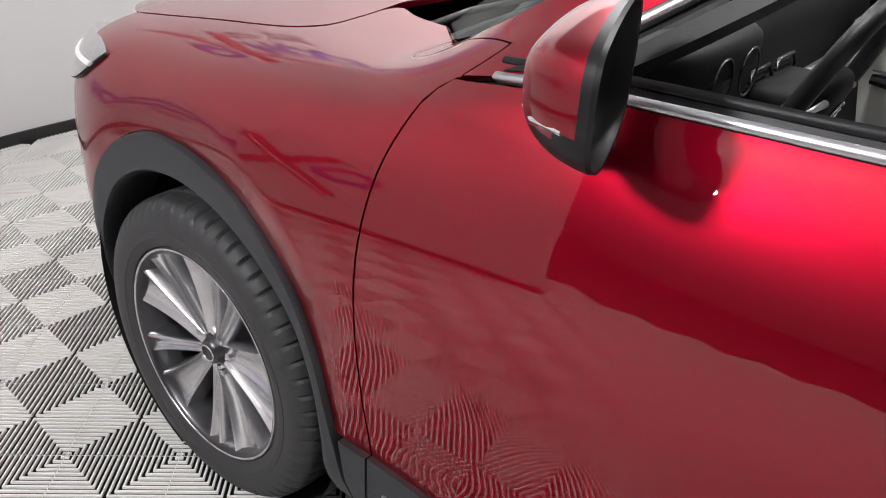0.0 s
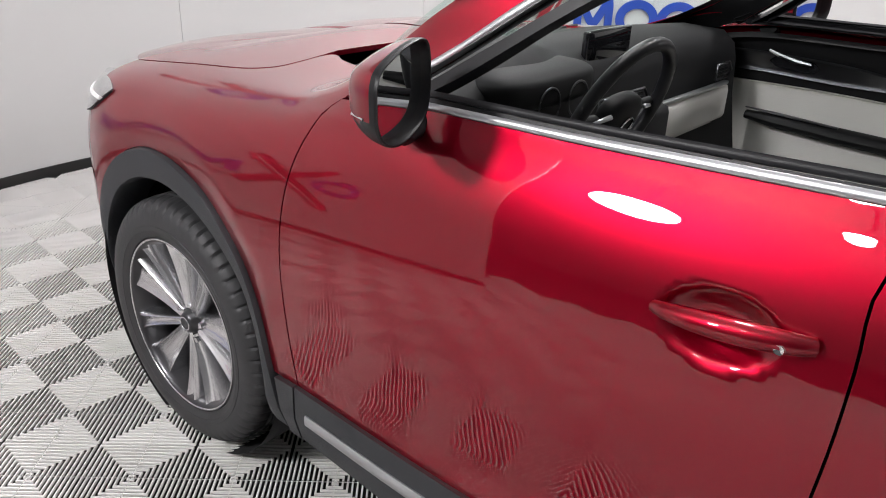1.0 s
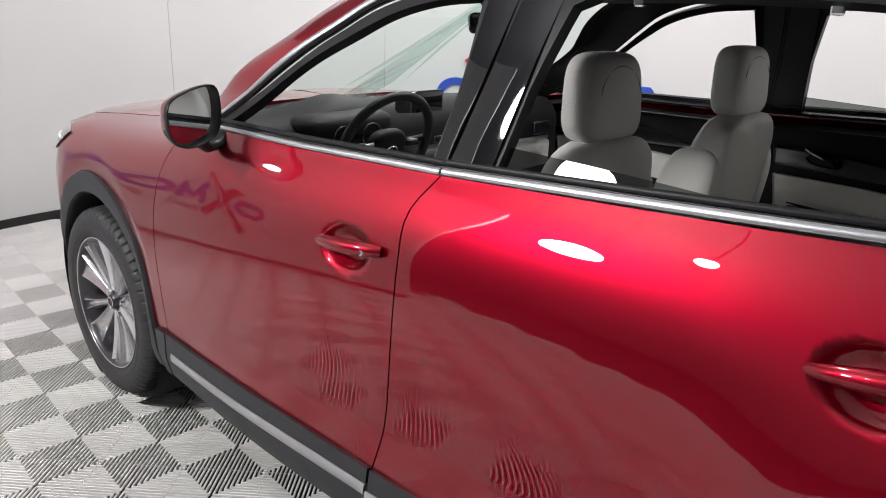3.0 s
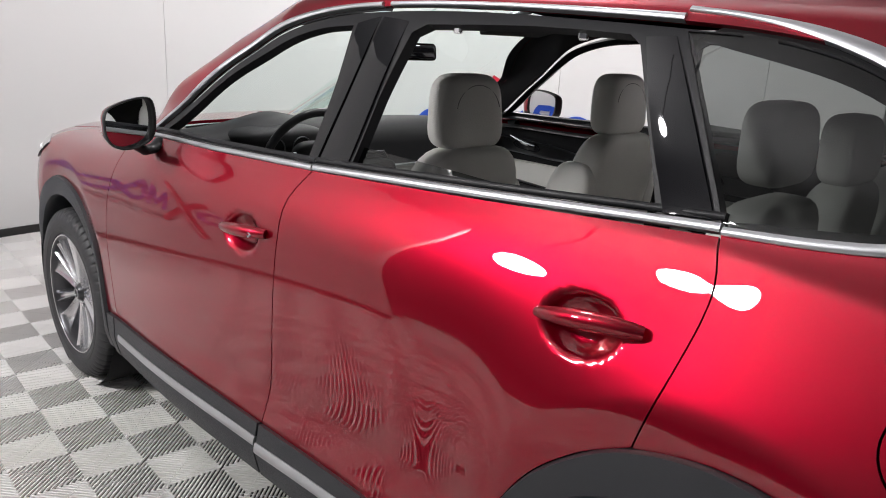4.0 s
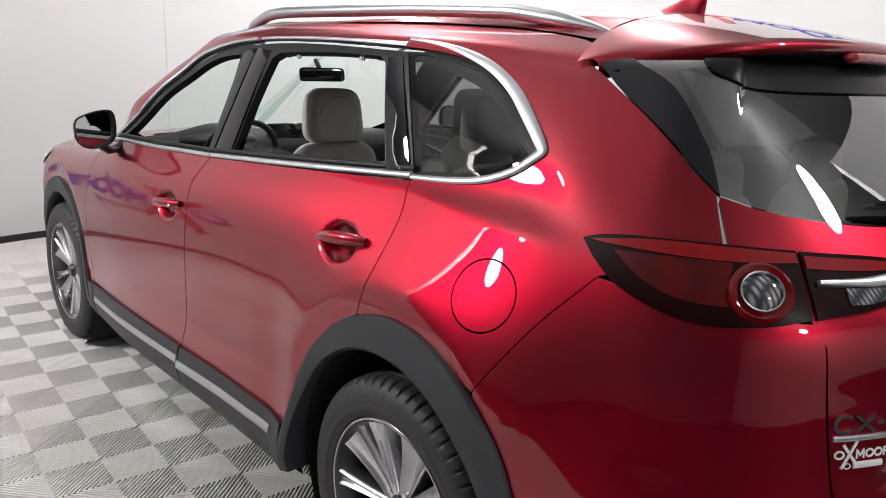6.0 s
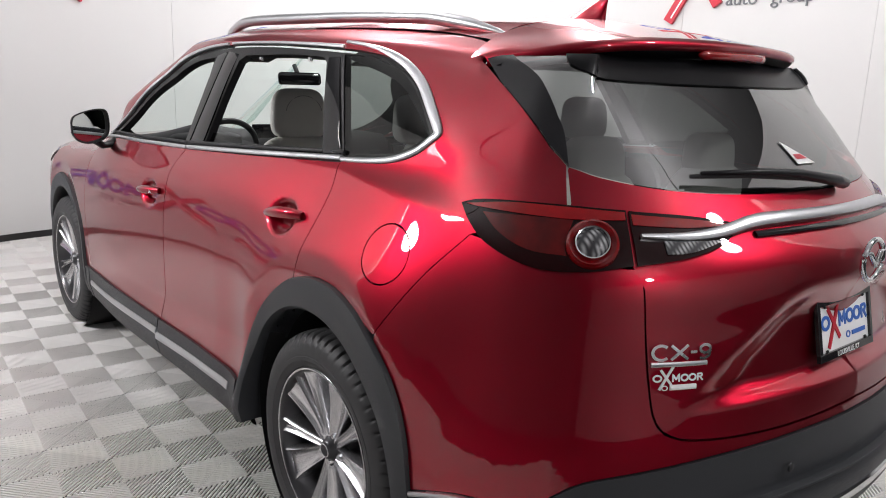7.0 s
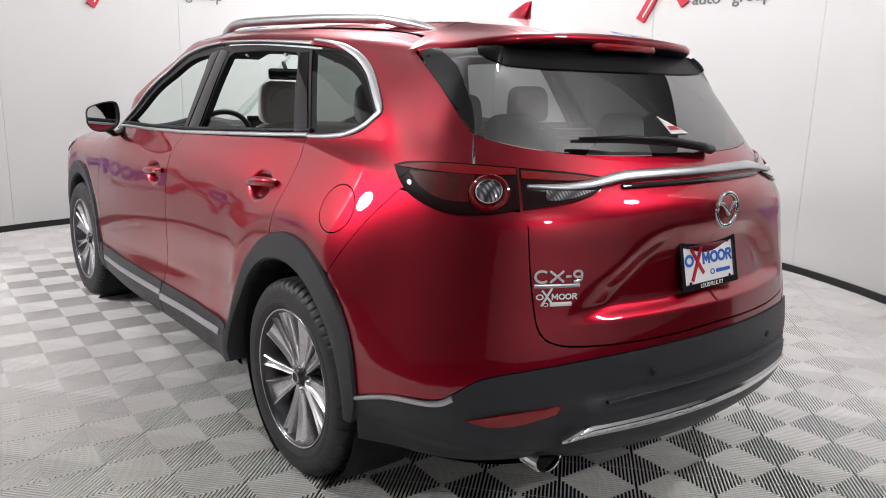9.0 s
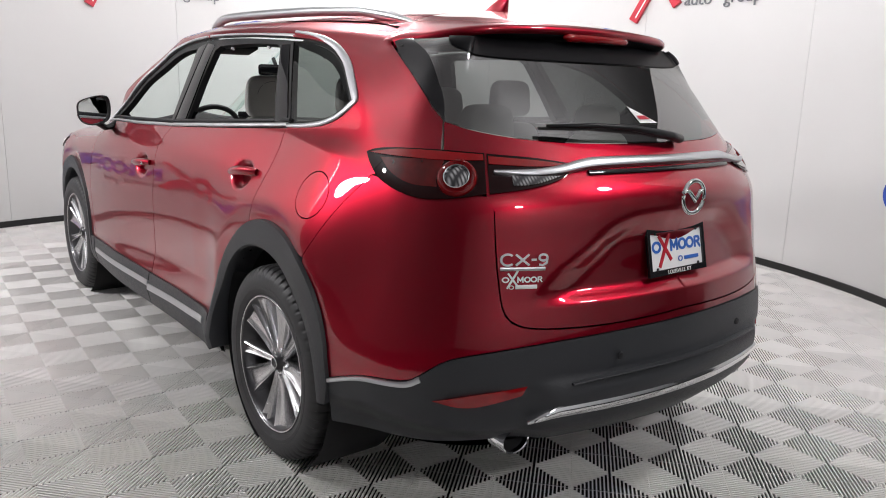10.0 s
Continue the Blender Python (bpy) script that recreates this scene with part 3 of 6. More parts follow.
def panel_data(poly, out=0.0, lip=0.014, du=0.03, dv=0.25, holes=(), back=False, shape=None):
    """Vertices, faces and normals of a sheet on the body's surface with its edges turned in."""
    uv, tri = fill(poly, du, dv, holes)
    p, n = skin_v(uv[:, 0], uv[:, 1]), skin_n(uv[:, 0], uv[:, 1])
    if shape is not None:
        p = p + n * shape(uv, p)[:, None]
        e = 0.004
        eu = np.where(uv[:, 0] + e > U_END - 0.001, -e, e)
        du_ = np.stack([uv[:, 0] + eu, uv[:, 1]], 1)
        dv_ = np.stack([uv[:, 0], uv[:, 1] + e * 8], 1)
        pu = skin_v(du_[:, 0], du_[:, 1])
        pu = pu + skin_n(du_[:, 0], du_[:, 1]) * shape(du_, pu)[:, None]
        pv = skin_v(dv_[:, 0], dv_[:, 1])
        pv = pv + skin_n(dv_[:, 0], dv_[:, 1]) * shape(dv_, pv)[:, None]
        m = np.cross((pu - p) * np.sign(eu)[:, None], pv - p)
        m /= np.maximum(np.linalg.norm(m, axis=-1), 1e-9)[..., None]
        q = skin_v(uv[:, 0], uv[:, 1])
        flat = np.cross((skin_v(du_[:, 0], du_[:, 1]) - q) * np.sign(eu)[:, None], skin_v(dv_[:, 0], dv_[:, 1]) - q)
        flat /= np.maximum(np.linalg.norm(flat, axis=-1), 1e-9)[..., None]
        n = n + m - flat
        n /= np.maximum(np.linalg.norm(n, axis=-1), 1e-9)[..., None]
    rim_mid = (uv[:, 0] > U_END - 1e-3) | (uv[:, 1] > 12.97) | (uv[:, 0] < 0.0205)
    n[rim_mid, 0] = 0
    p[rim_mid, 0] = 0
    n /= np.maximum(np.linalg.norm(n, axis=-1), 1e-9)[..., None]
    p = p + n * out
    # faces look outwards
    a = np.cross(p[tri[:, 1]] - p[tri[:, 0]], p[tri[:, 2]] - p[tri[:, 0]])
    flip = (a * n[tri[:, 0]]).sum(1) < 0
    tri = np.where(flip[:, None], tri[:, ::-1], tri)
    verts, faces, norms = list(p), [tuple(t) for t in tri], list(n)
    cnt = {}
    for t in tri:
        for i in range(3):
            e = (t[i], t[(i + 1) % 3])
            cnt[(min(e), max(e))] = cnt.get((min(e), max(e)), []) + [e]
    if lip:
        for k, es in cnt.items():
            if len(es) == 1:
                a, b = es[0]
                if rim_mid[a] and rim_mid[b]:
                    continue
                s = len(verts)
                d = np.cross(p[b] - p[a], n[a])
                d /= max(np.linalg.norm(d), 1e-9)
                verts += [p[a], p[b], p[b] - n[b] * lip, p[a] - n[a] * lip]
                norms += [d] * 4
                faces.append((s + 1, s, s + 3, s + 2))
    if back:
        s = len(verts)
        verts += list(p - n * lip)
        norms += list(-n)
        faces += [tuple(int(i) + s for i in t[::-1]) for t in tri]
    return np.array(verts), faces, np.array(norms)


def flipped(data):
    v, f, n = data
    return v * (-1, 1, 1), [t[::-1] for t in f], n * (-1, 1, 1)


def joined(*datas):
    vs, fs, ns, k = [], [], [], 0
    for v, f, n in datas:
        vs.append(v), ns.append(n)
        fs += [tuple(int(i) + k for i in t) for t in f]
        k += len(v)
    return np.vstack(vs), fs, np.vstack(ns)


def sheet(name, data, mat, parent, label=""):
    v, f, n = data
    return raw(name, v, f, mat, parent, label, True, n)


def ribbon(curve, width, out=0.004, thick=0.006, side=1, levels=True):
    """A raised strip on the body along a curve of (u, height): a bevelled band of that width to one side."""
    c = np.asarray(curve, float)
    uvl = np.stack([c[:, 0], level(c[:, 0], c[:, 1])], 1) if levels else c
    return band(uvl, width, out, thick, side)


def band(uvl, width, out=0.004, thick=0.006, side=1):
    p = uvl * (1, EXTRA)
    d = np.gradient(p, axis=0)
    d /= np.maximum(np.linalg.norm(d, axis=1), 1e-9)[:, None]
    nrm = np.stack([-d[:, 1], d[:, 0]], 1) * side
    w = np.broadcast_to(np.asarray(width, float), (len(p),))[:, None]
    rows = []
    for f, h in ((0, -0.01), (0, 0.6 * thick), (0.18, thick), (0.5, 1.12 * thick), (0.82, thick), (1, 0.6 * thick), (1, -0.01)):
        q = (p + nrm * w * f) / (1, EXTRA)
        rows.append(skin_v(q[:, 0], q[:, 1]) + skin_n(q[:, 0], q[:, 1]) * (out + h))
    verts = np.vstack(rows)
    verts[(np.abs(verts[:, 0]) < 0.006) & (verts[:, 1] < -2.2), 0] = 0
    m = len(p)
    faces = []
    for r in range(len(rows) - 1):
        for i in range(m - 1):
            faces.append((r * m + i, r * m + i + 1, (r + 1) * m + i + 1, (r + 1) * m + i))
    faces.append([r * m for r in range(len(rows))])
    faces.append([r * m + m - 1 for r in range(len(rows))][::-1])
    a, b, c = verts[faces[2 * (m - 1)][0]], verts[faces[2 * (m - 1)][1]], verts[faces[2 * (m - 1)][2]]
    n0 = skin_n(uvl[:1, 0], uvl[:1, 1])[0]
    if np.dot(np.cross(b - a, c - b), n0) < 0:
        faces = [tuple(f)[::-1] for f in faces]
    return verts, faces


def both(fn, name, *args, label="", **kw):
    """A part on the left flank and its mirror image on the right one."""
    return [fn(name, *args, side=s, label=label, **kw) for s in (1, -1)]

# ---- the booth and the hall round it ----
from mathutils.geometry import delaunay_2d_cdt

CX, CY, CR = BOOTH
WALL_TOP = 3.3


def arc_wall(name, a0, a1, r, thick, z0, z1, mat, label, n=40, parent=None):
    """A curved, upright slab about the booth's middle, from angle a0 to a1 in degrees."""
    verts, faces = [], []
    for k in range(n + 1):
        a = radians(a0 + (a1 - a0) * k / n)
        for rr, z in ((r, z0), (r, z1), (r + thick, z1), (r + thick, z0)):
            verts.append((CX + rr * math.cos(a), CY + rr * math.sin(a), z))
    for k in range(n):
        for i in range(4):
            a, b = 4 * k + i, 4 * k + (i + 1) % 4
            faces.append((a, b, b + 4, a + 4))
    faces += [(0, 3, 2, 1), (4 * n, 4 * n + 1, 4 * n + 2, 4 * n + 3)]
    ob = raw(name, verts, faces, mat, parent, label, False)
    me = ob.data
    for p in me.polygons:
        p.use_smooth = abs(p.normal.z) < 0.5
    me.set_sharp_from_angle(angle=radians(30))
    return tagged(ob, label, "", "", "structure")


# the wall stands in joined panels; the opening is behind the car's left rear
WALL_FROM, WALL_TO = -62.0, 152.0
wall = arc_wall("wall_booth", WALL_FROM, WALL_TO, CR + 0.03, 0.1, -0.02, WALL_TOP, WALL, "plain white curved booth wall behind its panels", 90)
seams = [WALL_FROM + (WALL_TO - WALL_FROM) * k / 9 for k in range(10)]
for a, b in zip(seams[:-1], seams[1:]):
    arc_wall("panel", a + 0.018, b - 0.018, CR, 0.026, 0.055, WALL_TOP - 0.004, WALL, "", 14, wall)
arc_wall("baseboard", WALL_FROM, WALL_TO, CR - 0.014, 0.04, -0.02, 0.055, BASE, "black rubber skirting at the foot of the booth wall", 90)


def slab(name, x0, x1, y0, y1, z0, z1, mat, label):
    ob = part(name, box_bm((x1 - x0, y1 - y0, z1 - z0), ((x0 + x1) / 2, (y0 + y1) / 2, (z0 + z1) / 2)), mat, None, label, False)
    return tagged(ob, label, "", "", "structure")


HX0, HX1, HY0, HY1, HZ = -8.5, 6.5, -9.0, 6.5, 4.6
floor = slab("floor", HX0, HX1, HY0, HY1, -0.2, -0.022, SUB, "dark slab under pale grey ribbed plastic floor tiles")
slab("ceiling", HX0, HX1, HY0, HY1, HZ, HZ + 0.2, CEIL, "grey hall ceiling above the booth")
slab("wall_north", HX0, HX1, HY1, HY1 + 0.2, -0.2, HZ, HALL, "grey hall wall behind the booth")
slab("wall_south", HX0, HX1, HY0 - 0.2, HY0, -0.2, HZ, PALEHALL, "pale hall wall across from the tailgate")
slab("wall_west", HX0 - 0.2, HX0, HY0 - 0.2, HY1 + 0.2, -0.2, HZ, HALL, "grey hall wall beyond the booth's opening")
slab("wall_east", HX1, HX1 + 0.2, HY0 - 0.2, HY1 + 0.2, -0.2, HZ, HALL, "grey hall wall behind the booth")


def ceiling_lamp(at, wide=0.26, lit=None):
    """A round lamp: a lit opal globe under a silver cap, on the rod that it hangs from."""
    x, y, z = at
    high = wide * 0.8
    v, f = lathe([(high * 0.93, wide * 0.36), (high * 1.02, wide * 0.33), (high * 1.12, wide * 0.16), (high * 1.14, 0.001)], 40, "z")
    lamp = raw("ceiling_lamp", v, f, BRUSHED, None)
    v, f = lathe([(-high * math.cos(a), max(0.001, wide * math.sin(a))) for a in np.linspace(0, radians(158), 18)], 40, "z")
    raw("diffuser", v, f, lit or LAMP, lamp, "lit white opal globe")
    v, f = tube([(0, 0, high), (0, 0, HZ - z)], 0.012, 8)
    raw("rod", v, f, SATIN, lamp)
    lamp.location = at
    return tagged(lamp, "round hanging lamp with a lit white opal globe", "lamp", "round lamps over the hall")


for at in LAMPS:
    ceiling_lamp(at)
# added fill inside the booth, built like the other lamps
for at in FILL_LAMPS:
    ceiling_lamp(at, 0.16, LAMP_SMALL)
for at in FAR_LAMPS:
    ceiling_lamp(at, 0.085, LAMP_SMALL)
for at in GLOBES:
    ceiling_lamp(at, 0.17, LAMP_GLOBE)

# ---- the car ----
car = new("car")
tagged(car, "dark red metallic SUV with black cladding and lowered windows", "car")
L, RT = 1, -1


def put(name, data, mat, parent, side=L, label=""):
    return sheet(name, data if side == L else flipped(data), mat, parent, label)


def put_raw(name, vf, mat, parent, side=L, label="", smooth=True):
    v, f = vf
    v = np.asarray([tuple(p) for p in v], float)
    if side != L:
        v, f = v * (-1, 1, 1), [tuple(t)[::-1] for t in f]
    ob = raw(name, v, f, mat, parent, label, smooth)
    if smooth:
        ob.data.set_sharp_from_angle(angle=radians(40))
    return ob


def glide(a, b, x):
    t = np.clip((x - a) / (b - a), 0, 1)
    return t * t * (3 - 2 * t)


# lines that panels share, as (y, z)
GAP_A = [(.83, 1.137), (.868, 1.10), (.908, 1.0), (.935, .86), (.94, .72), (.928, .57), (.902, .44)]
GAP_B = [(-.25, 1.188), (-.2, 1.10), (-.205, .99), (-.203, .84), (-.185, .63), (-.15, .445)]
GAP_C = [(-1.345, 1.25), (-1.372, 1.16), (-1.355, 1.03), (-1.32, .897)]
R_ARCH = [(-.985, .45), (-1.02, .60), (-1.10, .735), (-1.21, .835), (-1.32, .897), (-1.465, .93), (-1.62, .92), (-1.76, .868), (-1.875, .77), (-1.945, .63), (-1.97, .49)]
F_ARCH = [(1.0, .44), (1.045, .58), (1.12, .71), (1.24, .82), (1.36, .868), (1.48, .885), (1.6, .872), (1.73, .81), (1.84, .70), (1.90, .56), (1.915, .42)]
DLO_TOP = [(.70, 1.163), (.55, 1.265), (.40, 1.37), (.26, 1.464), (.12, 1.54), (-.08, 1.588), (-.33, 1.608), (-.70, 1.611), (-1.15, 1.594), (-1.38, 1.572), (-1.5, 1.541), (-1.61, 1.49), (-1.705, 1.425), (-1.78, 1.372)]
DLO_LOW = [(-1.345, 1.255), (-1.5, 1.265), (-1.61, 1.276), (-1.71, 1.308), (-1.78, 1.362)]


FOOT_UP = [(U(.83), 7.11), (U(.794), 7.45), (U(.757), 7.77)]  # where pillar and fender meet, in levels
FOOT_FWD = [(U(.757), 7.77), (U(.82), 8.12), (U(.97), 8.9), (U(1.1), 9.6)]


def sub(line, a, b):
    """The stretch of a line of (y, z) points between two places along y."""
    lo, hi = min(a, b), max(a, b)
    keep = [p for p in line if lo - 1e-6 <= p[0] <= hi + 1e-6]
    return keep if (keep[0][0] - keep[-1][0]) * (a - b) >= 0 else keep[::-1]


def handle_cup(y0, z0):
    """A shallow bowl in a door behind its handle."""
    def shape(uv, p):
        d = np.hypot((p[:, 1] - y0) / 0.098, (p[:, 2] - z0) / 0.062)
        return -0.03 * glide(1.0, 0.35, d)
    return shape


def front_door(side):
    cup = handle_cup(-.03, .985)
    poly = inset(outline(yz(*GAP_A), yz((.902, .44), (.4, .447), (-.15, .445)), yz(*GAP_B[::-1]), yz((-.25, 1.188), (.2, 1.172), (.6, 1.165), (.83, 1.137))), .0022)
    door = put("front_door", panel_data(poly, shape=cup, dv=.08 if side == L else .25, du=.0095 if side == L else .03), PAINT, car, side, "red front door with its window wound down")
    door_handle(door, side, .065, -.155, .985, 1.005)
    door_card(door, poly, side, (.72, -.12))
    return door


def rear_door(side):
    cup = handle_cup(-1.16, 1.06)
    arch = sub(R_ARCH, -.985, -1.32)
    poly = inset(outline(yz(*GAP_B), yz((-.15, .445), (-.6, .445), (-.985, .447)), yz(*arch), yz(*GAP_C[::-1]), yz((-1.345, 1.25), (-.8, 1.217), (-.25, 1.188))), .0022)
    door = put("rear_door", panel_data(poly, shape=cup, dv=.08 if side == L else .25, du=.0095 if side == L else .03), PAINT, car, side, "red rear door with its window partly wound down")
    door_handle(door, side, -1.065, -1.285, 1.055, 1.078)
    door_card(door, poly, side, (-.30, -.95))
    return door


def door_card(door, poly, side, span):
    """The door's lining: dark board, pale leather field, grey inlay, opener in a dark bezel and an armrest."""
    put("lining", panel_data(inset(poly, .004), out=-.045, lip=.03, du=.06, dv=.5), TRIM, door, side, "dark door lining")
    y0, y1 = span
    w = y0 - y1
    f = outline(yz((y0, .975), ((y0 + y1) / 2, .975), (y1, .955)), yz((y1, .955), (y1 + .02, .68)), yz((y1 + .02, .68), (y0 - .05, .64)), yz((y0 - .05, .64), (y0, .975)))
    put("leather_field", panel_data(f, out=-.055, lip=.012, du=.05, dv=.4), LEATHER, door, side, "pale grey leather field")
    sp = outline(yz((y0, 1.098), (y0 - .5 * w, 1.088), (y1 + .12 * w, 1.03)), yz((y1 + .12 * w, 1.03), (y0 - .5 * w, 1.012), (y0, 1.022)), yz((y0, 1.022), (y0, 1.098)))
    put("inlay", panel_data(sp, out=-.06, lip=.012, du=.04, dv=.3), INLAY, door, side, "satin grey trim inlay")
    ys = [y0 - k * w for k in (.18, .22, .29, .35, .38)]
    bz = outline(yz((ys[0], 1.07), (ys[1], 1.092), (ys[3], 1.085), (ys[4], 1.06)), yz((ys[4], 1.06), (ys[3], 1.04), (ys[1], 1.045), (ys[0], 1.07)), n=14)
    put("opener_bezel", panel_data(bz, out=-.066, lip=.006, du=.02, dv=.2), BLACK, door, side, "gloss black opener recess")
    c = skin(np.array([U(y) for y in ys[:4]]), np.array([1.085, 1.072, 1.056, 1.052]), 0.0) + (.082, 0, 0)
    put_raw("door_opener", tube(c, [.006, .009, .010, .006], 8), CHROME, door, side, "chrome inside opener")
    ya = [y0 - k * w for k in (.12, .25, .5, .75, .9)]
    c = skin(np.array([U(y) for y in ya]), np.array([.845, .84, .83, .825, .84]), 0.0)
    put_raw("armrest", tube(c + (.085, 0, 0), [.022, .036, .04, .04, .026], 12, flat=.7), TRIM, door, side, "dark padded armrest")
    put_raw("switch_plate", tube(c[:3] + (.1, 0, .029), [.006, .012, .008], 8, flat=.4), GUNMETAL, door, side, "grey window switch plate")


def door_handle(door, side, y0, y1, z0, z1):
    n = 14
    pts, rad = [], []
    for k in range(n):
        t = k / (n - 1)
        y, z = y0 + (y1 - y0) * t, z0 + (z1 - z0) * t
        p = skin(U(y), z)
        nn = skin_n(np.array([U(y)]), level(np.array([U(y)]), np.array([z])))[0]
        lift = 0.004 + 0.022 * math.sin(math.pi * min(1, max(0, t))) ** 0.6
        pts.append(p + nn * lift)
        rad.append(0.004 + 0.013 * math.sin(math.pi * (0.06 + 0.88 * t)) ** 0.5 + 0.003 * t)
    h = put_raw("handle", tube(pts, rad, 14), PAINT, door, side, "red pull handle")
    if y0 > 0:
        p = skin(U(y1 + .035), z1 - .004)
        v, f = lathe([(0, .001), (-.002, .007), (.006, .009)], 16)
        put_raw("lock", ([np.array(q) + p - (0.034, 0, 0) for q in v], f), CHROME, door, side, "small round chrome key cover")
    return h


def fender(side):
    gap = GAP_A
    arch = F_ARCH
    poly = outline(yz(*gap[::-1]), n=30)
    pts = [*poly, *smooth_through(FOOT_UP, 10)[:-1], *smooth_through(FOOT_FWD, 20)[:-1]]
    # along the cowl and the bonnet's edge, in levels
    rest = smooth_through([FOOT_FWD[-1], (U(1.2), 9.68), (U(1.272), 9.84), (U(1.297), 9.62), (U(1.299), 9.19), (U(1.314), 8.68), (U(1.375), 8.36), (U(1.459), 8.22), (U(1.606), 8.14), (U(1.8), 8.06), (U(1.95), 7.9)], 60)
    down = smooth_through([(U(1.95), 7.9), (U(1.955), 7.2), (U(1.955), 5.9)], 12)
    front = np.stack([np.full(8, U(1.955)), np.linspace(5.9, float(level(U(1.915), .42)), 8)], 1)
    ar = smooth_through(yz(*arch[::-1]), 50)
    ar = np.stack([ar[:, 0], level(ar[:, 0], ar[:, 1])], 1)
    foot = smooth_through(yz((1.0, .44), (.902, .44)), 5)
    foot = np.stack([foot[:, 0], level(foot[:, 0], foot[:, 1])], 1)
    poly = np.vstack([np.array(pts), rest[:-1], down[:-1], front[:-1], ar[:-1], foot[:-1]])
    return put("front_fender", panel_data(inset(poly, .002), du=.018 if side == L else .03, dv=.12 if side == L else .25), PAINT, car, side, "red front fender")


def half_bonnet():
    edge = smooth_through([(U(1.31), 10.05), (U(1.304), 9.64), (U(1.304), 9.2), (U(1.319), 8.72), (U(1.38), 8.4), (U(1.464), 8.26), (U(1.61), 8.18), (U(1.8), 8.1), (U(1.97), 7.92)], 50)
    nose = smooth_through([(U(1.97), 7.92), (U(2.1), 7.9), (U(2.25), 7.85), (0.02, 7.8)], 26)
    back = smooth_through([(U(1.24), 12.98), (U(1.26), 11.5), (U(1.285), 10.7), (U(1.31), 10.05)], 16)
    return np.vstack([edge[:-1], nose[:-1], [(0.02, 7.8)], [(0.02, 12.98)], back[:-1]])


def half_to_mid(poly, **kw):
    d = panel_data(poly, **kw)
    return joined(d, flipped(d))


def quarter(side):
    seam = [(U(-1.80), .857), (U(-1.85), .93), (U(-1.93), 1.04), (U(-2.03), 1.15)]
    top = sub(R_ARCH, -1.32, -1.80) + [(-1.80, .857)]
    top = [(-1.32, .897)] + [p for p in top if p[0] < -1.33]
    dlo_up = sub(DLO_TOP, -1.78, .70)
    roof = [(.42, 9.85), (.2, 10.7), (0.0, 10.95), (-.3, 11.3), (-.9, 11.35), (-1.4, 11.35), (-1.7, 11.2), (-1.79, 10.85)]
    p1 = outline(yz(*GAP_C), yz(*top), seam, [(U(-2.03), 1.15), (5.2, 1.19), (5.345, 1.232)], [(5.345, 1.232), (5.308, 1.325)], [(5.308, 1.325), (5.12, 1.427), (4.98, 1.505), (U(-1.785), 1.568)], n=34)
    r = smooth_through([(U(y), v) for y, v in roof[::-1]], 70)
    wind = smooth_through([(U(.42), 9.85), (U(.52), 9.25), (U(.6), 8.8), (U(.7), 8.5), (U(.78), 8.42), (U(.9), 8.68), FOOT_FWD[-1]], 30)
    low = np.vstack([smooth_through(FOOT_FWD[::-1], 20)[:-1], smooth_through(FOOT_UP[::-1], 10)])
    p2 = outline(yz((.83, 1.14), (.76, 1.155), (.70, 1.163)), yz(*dlo_up[::-1] if dlo_up[0][0] < dlo_up[-1][0] else dlo_up), yz(*DLO_LOW[::-1]), yz((-1.345, 1.255), (-1.345, 1.25)), n=60)
    poly = np.vstack([p1, r[:-1], wind[:-1], low[:-1], p2])
    fuel = np.array([(U(-1.762 + .095 * math.cos(a)), 1.058 + .076 * math.sin(a)) for a in np.linspace(0, 2 * math.pi, 40, endpoint=False)])
    fuel = np.stack([fuel[:, 0], level(fuel[:, 0], fuel[:, 1])], 1)
    holes = (inset(fuel, -.0018),) if side == L else ()
    q = put("body_side", panel_data(inset(poly, .0013), holes=holes, du=.018 if side == L else .03, dv=.12 if side == L else .25), PAINT, car, side, "red rear quarter, pillars and roof edge")
    if side == L:
        put("fuel_door", panel_data(inset(fuel, .0018), du=.012, dv=.1), PAINT, q, side, "round red fuel door")
    return q


def rear_bumper_paint():
    seam = [(U(-2.03), 1.15), (U(-1.93), 1.04), (U(-1.85), .93), (U(-1.80), .857)]
    arch = [(-1.80, .845), (-1.875, .77), (-1.945, .63), (-1.97, .495)]
    clad = [(U(-1.97), .495), (5.16, .546), (5.309, .566), (5.362, .592), (5.458, .652), (5.68, .690), (5.973, .707), (U_END, .712)]
    hatch = [(U_END, .738), (5.95, .73), (5.72, .735), (5.63, .752), (5.593, .79), (5.578, .87), (5.568, .96), (5.56, 1.12)]
    lamp = [(5.56, 1.12), (5.4, 1.122), (5.25, 1.125), (5.12, 1.145), (U(-2.03), 1.15)]
    poly = outline(seam, yz(*arch), clad, [(U_END, .712), (U_END, .738)], hatch, lamp, n=40)
    p2 = inset(poly, .0012)
    p2[:, 0] = np.where(poly[:, 0] > U_END - .004, U_END, p2[:, 0])
    d = panel_data(p2)
    return joined(d, flipped(d))


def roof():
    edge = smooth_through([(U(-1.74), 11.25), (U(-1.4), 11.42), (U(-.9), 11.42), (U(-.3), 11.38), (U(0.0), 11.1), (U(.1), 11.05)], 50)
    front = smooth_through([(U(.1), 11.05), (U(.16), 12.0), (U(.2), 12.98)], 16)
    back = smooth_through([(U(-1.72), 12.98), (U(-1.72), 12.2), (U(-1.74), 11.25)], 12)
    poly = np.vstack([edge[:-1], front[:-1], back[:-1]])
    d = panel_data(poly, lip=0.0, du=.04, dv=.2)
    return joined(d, flipped(d))


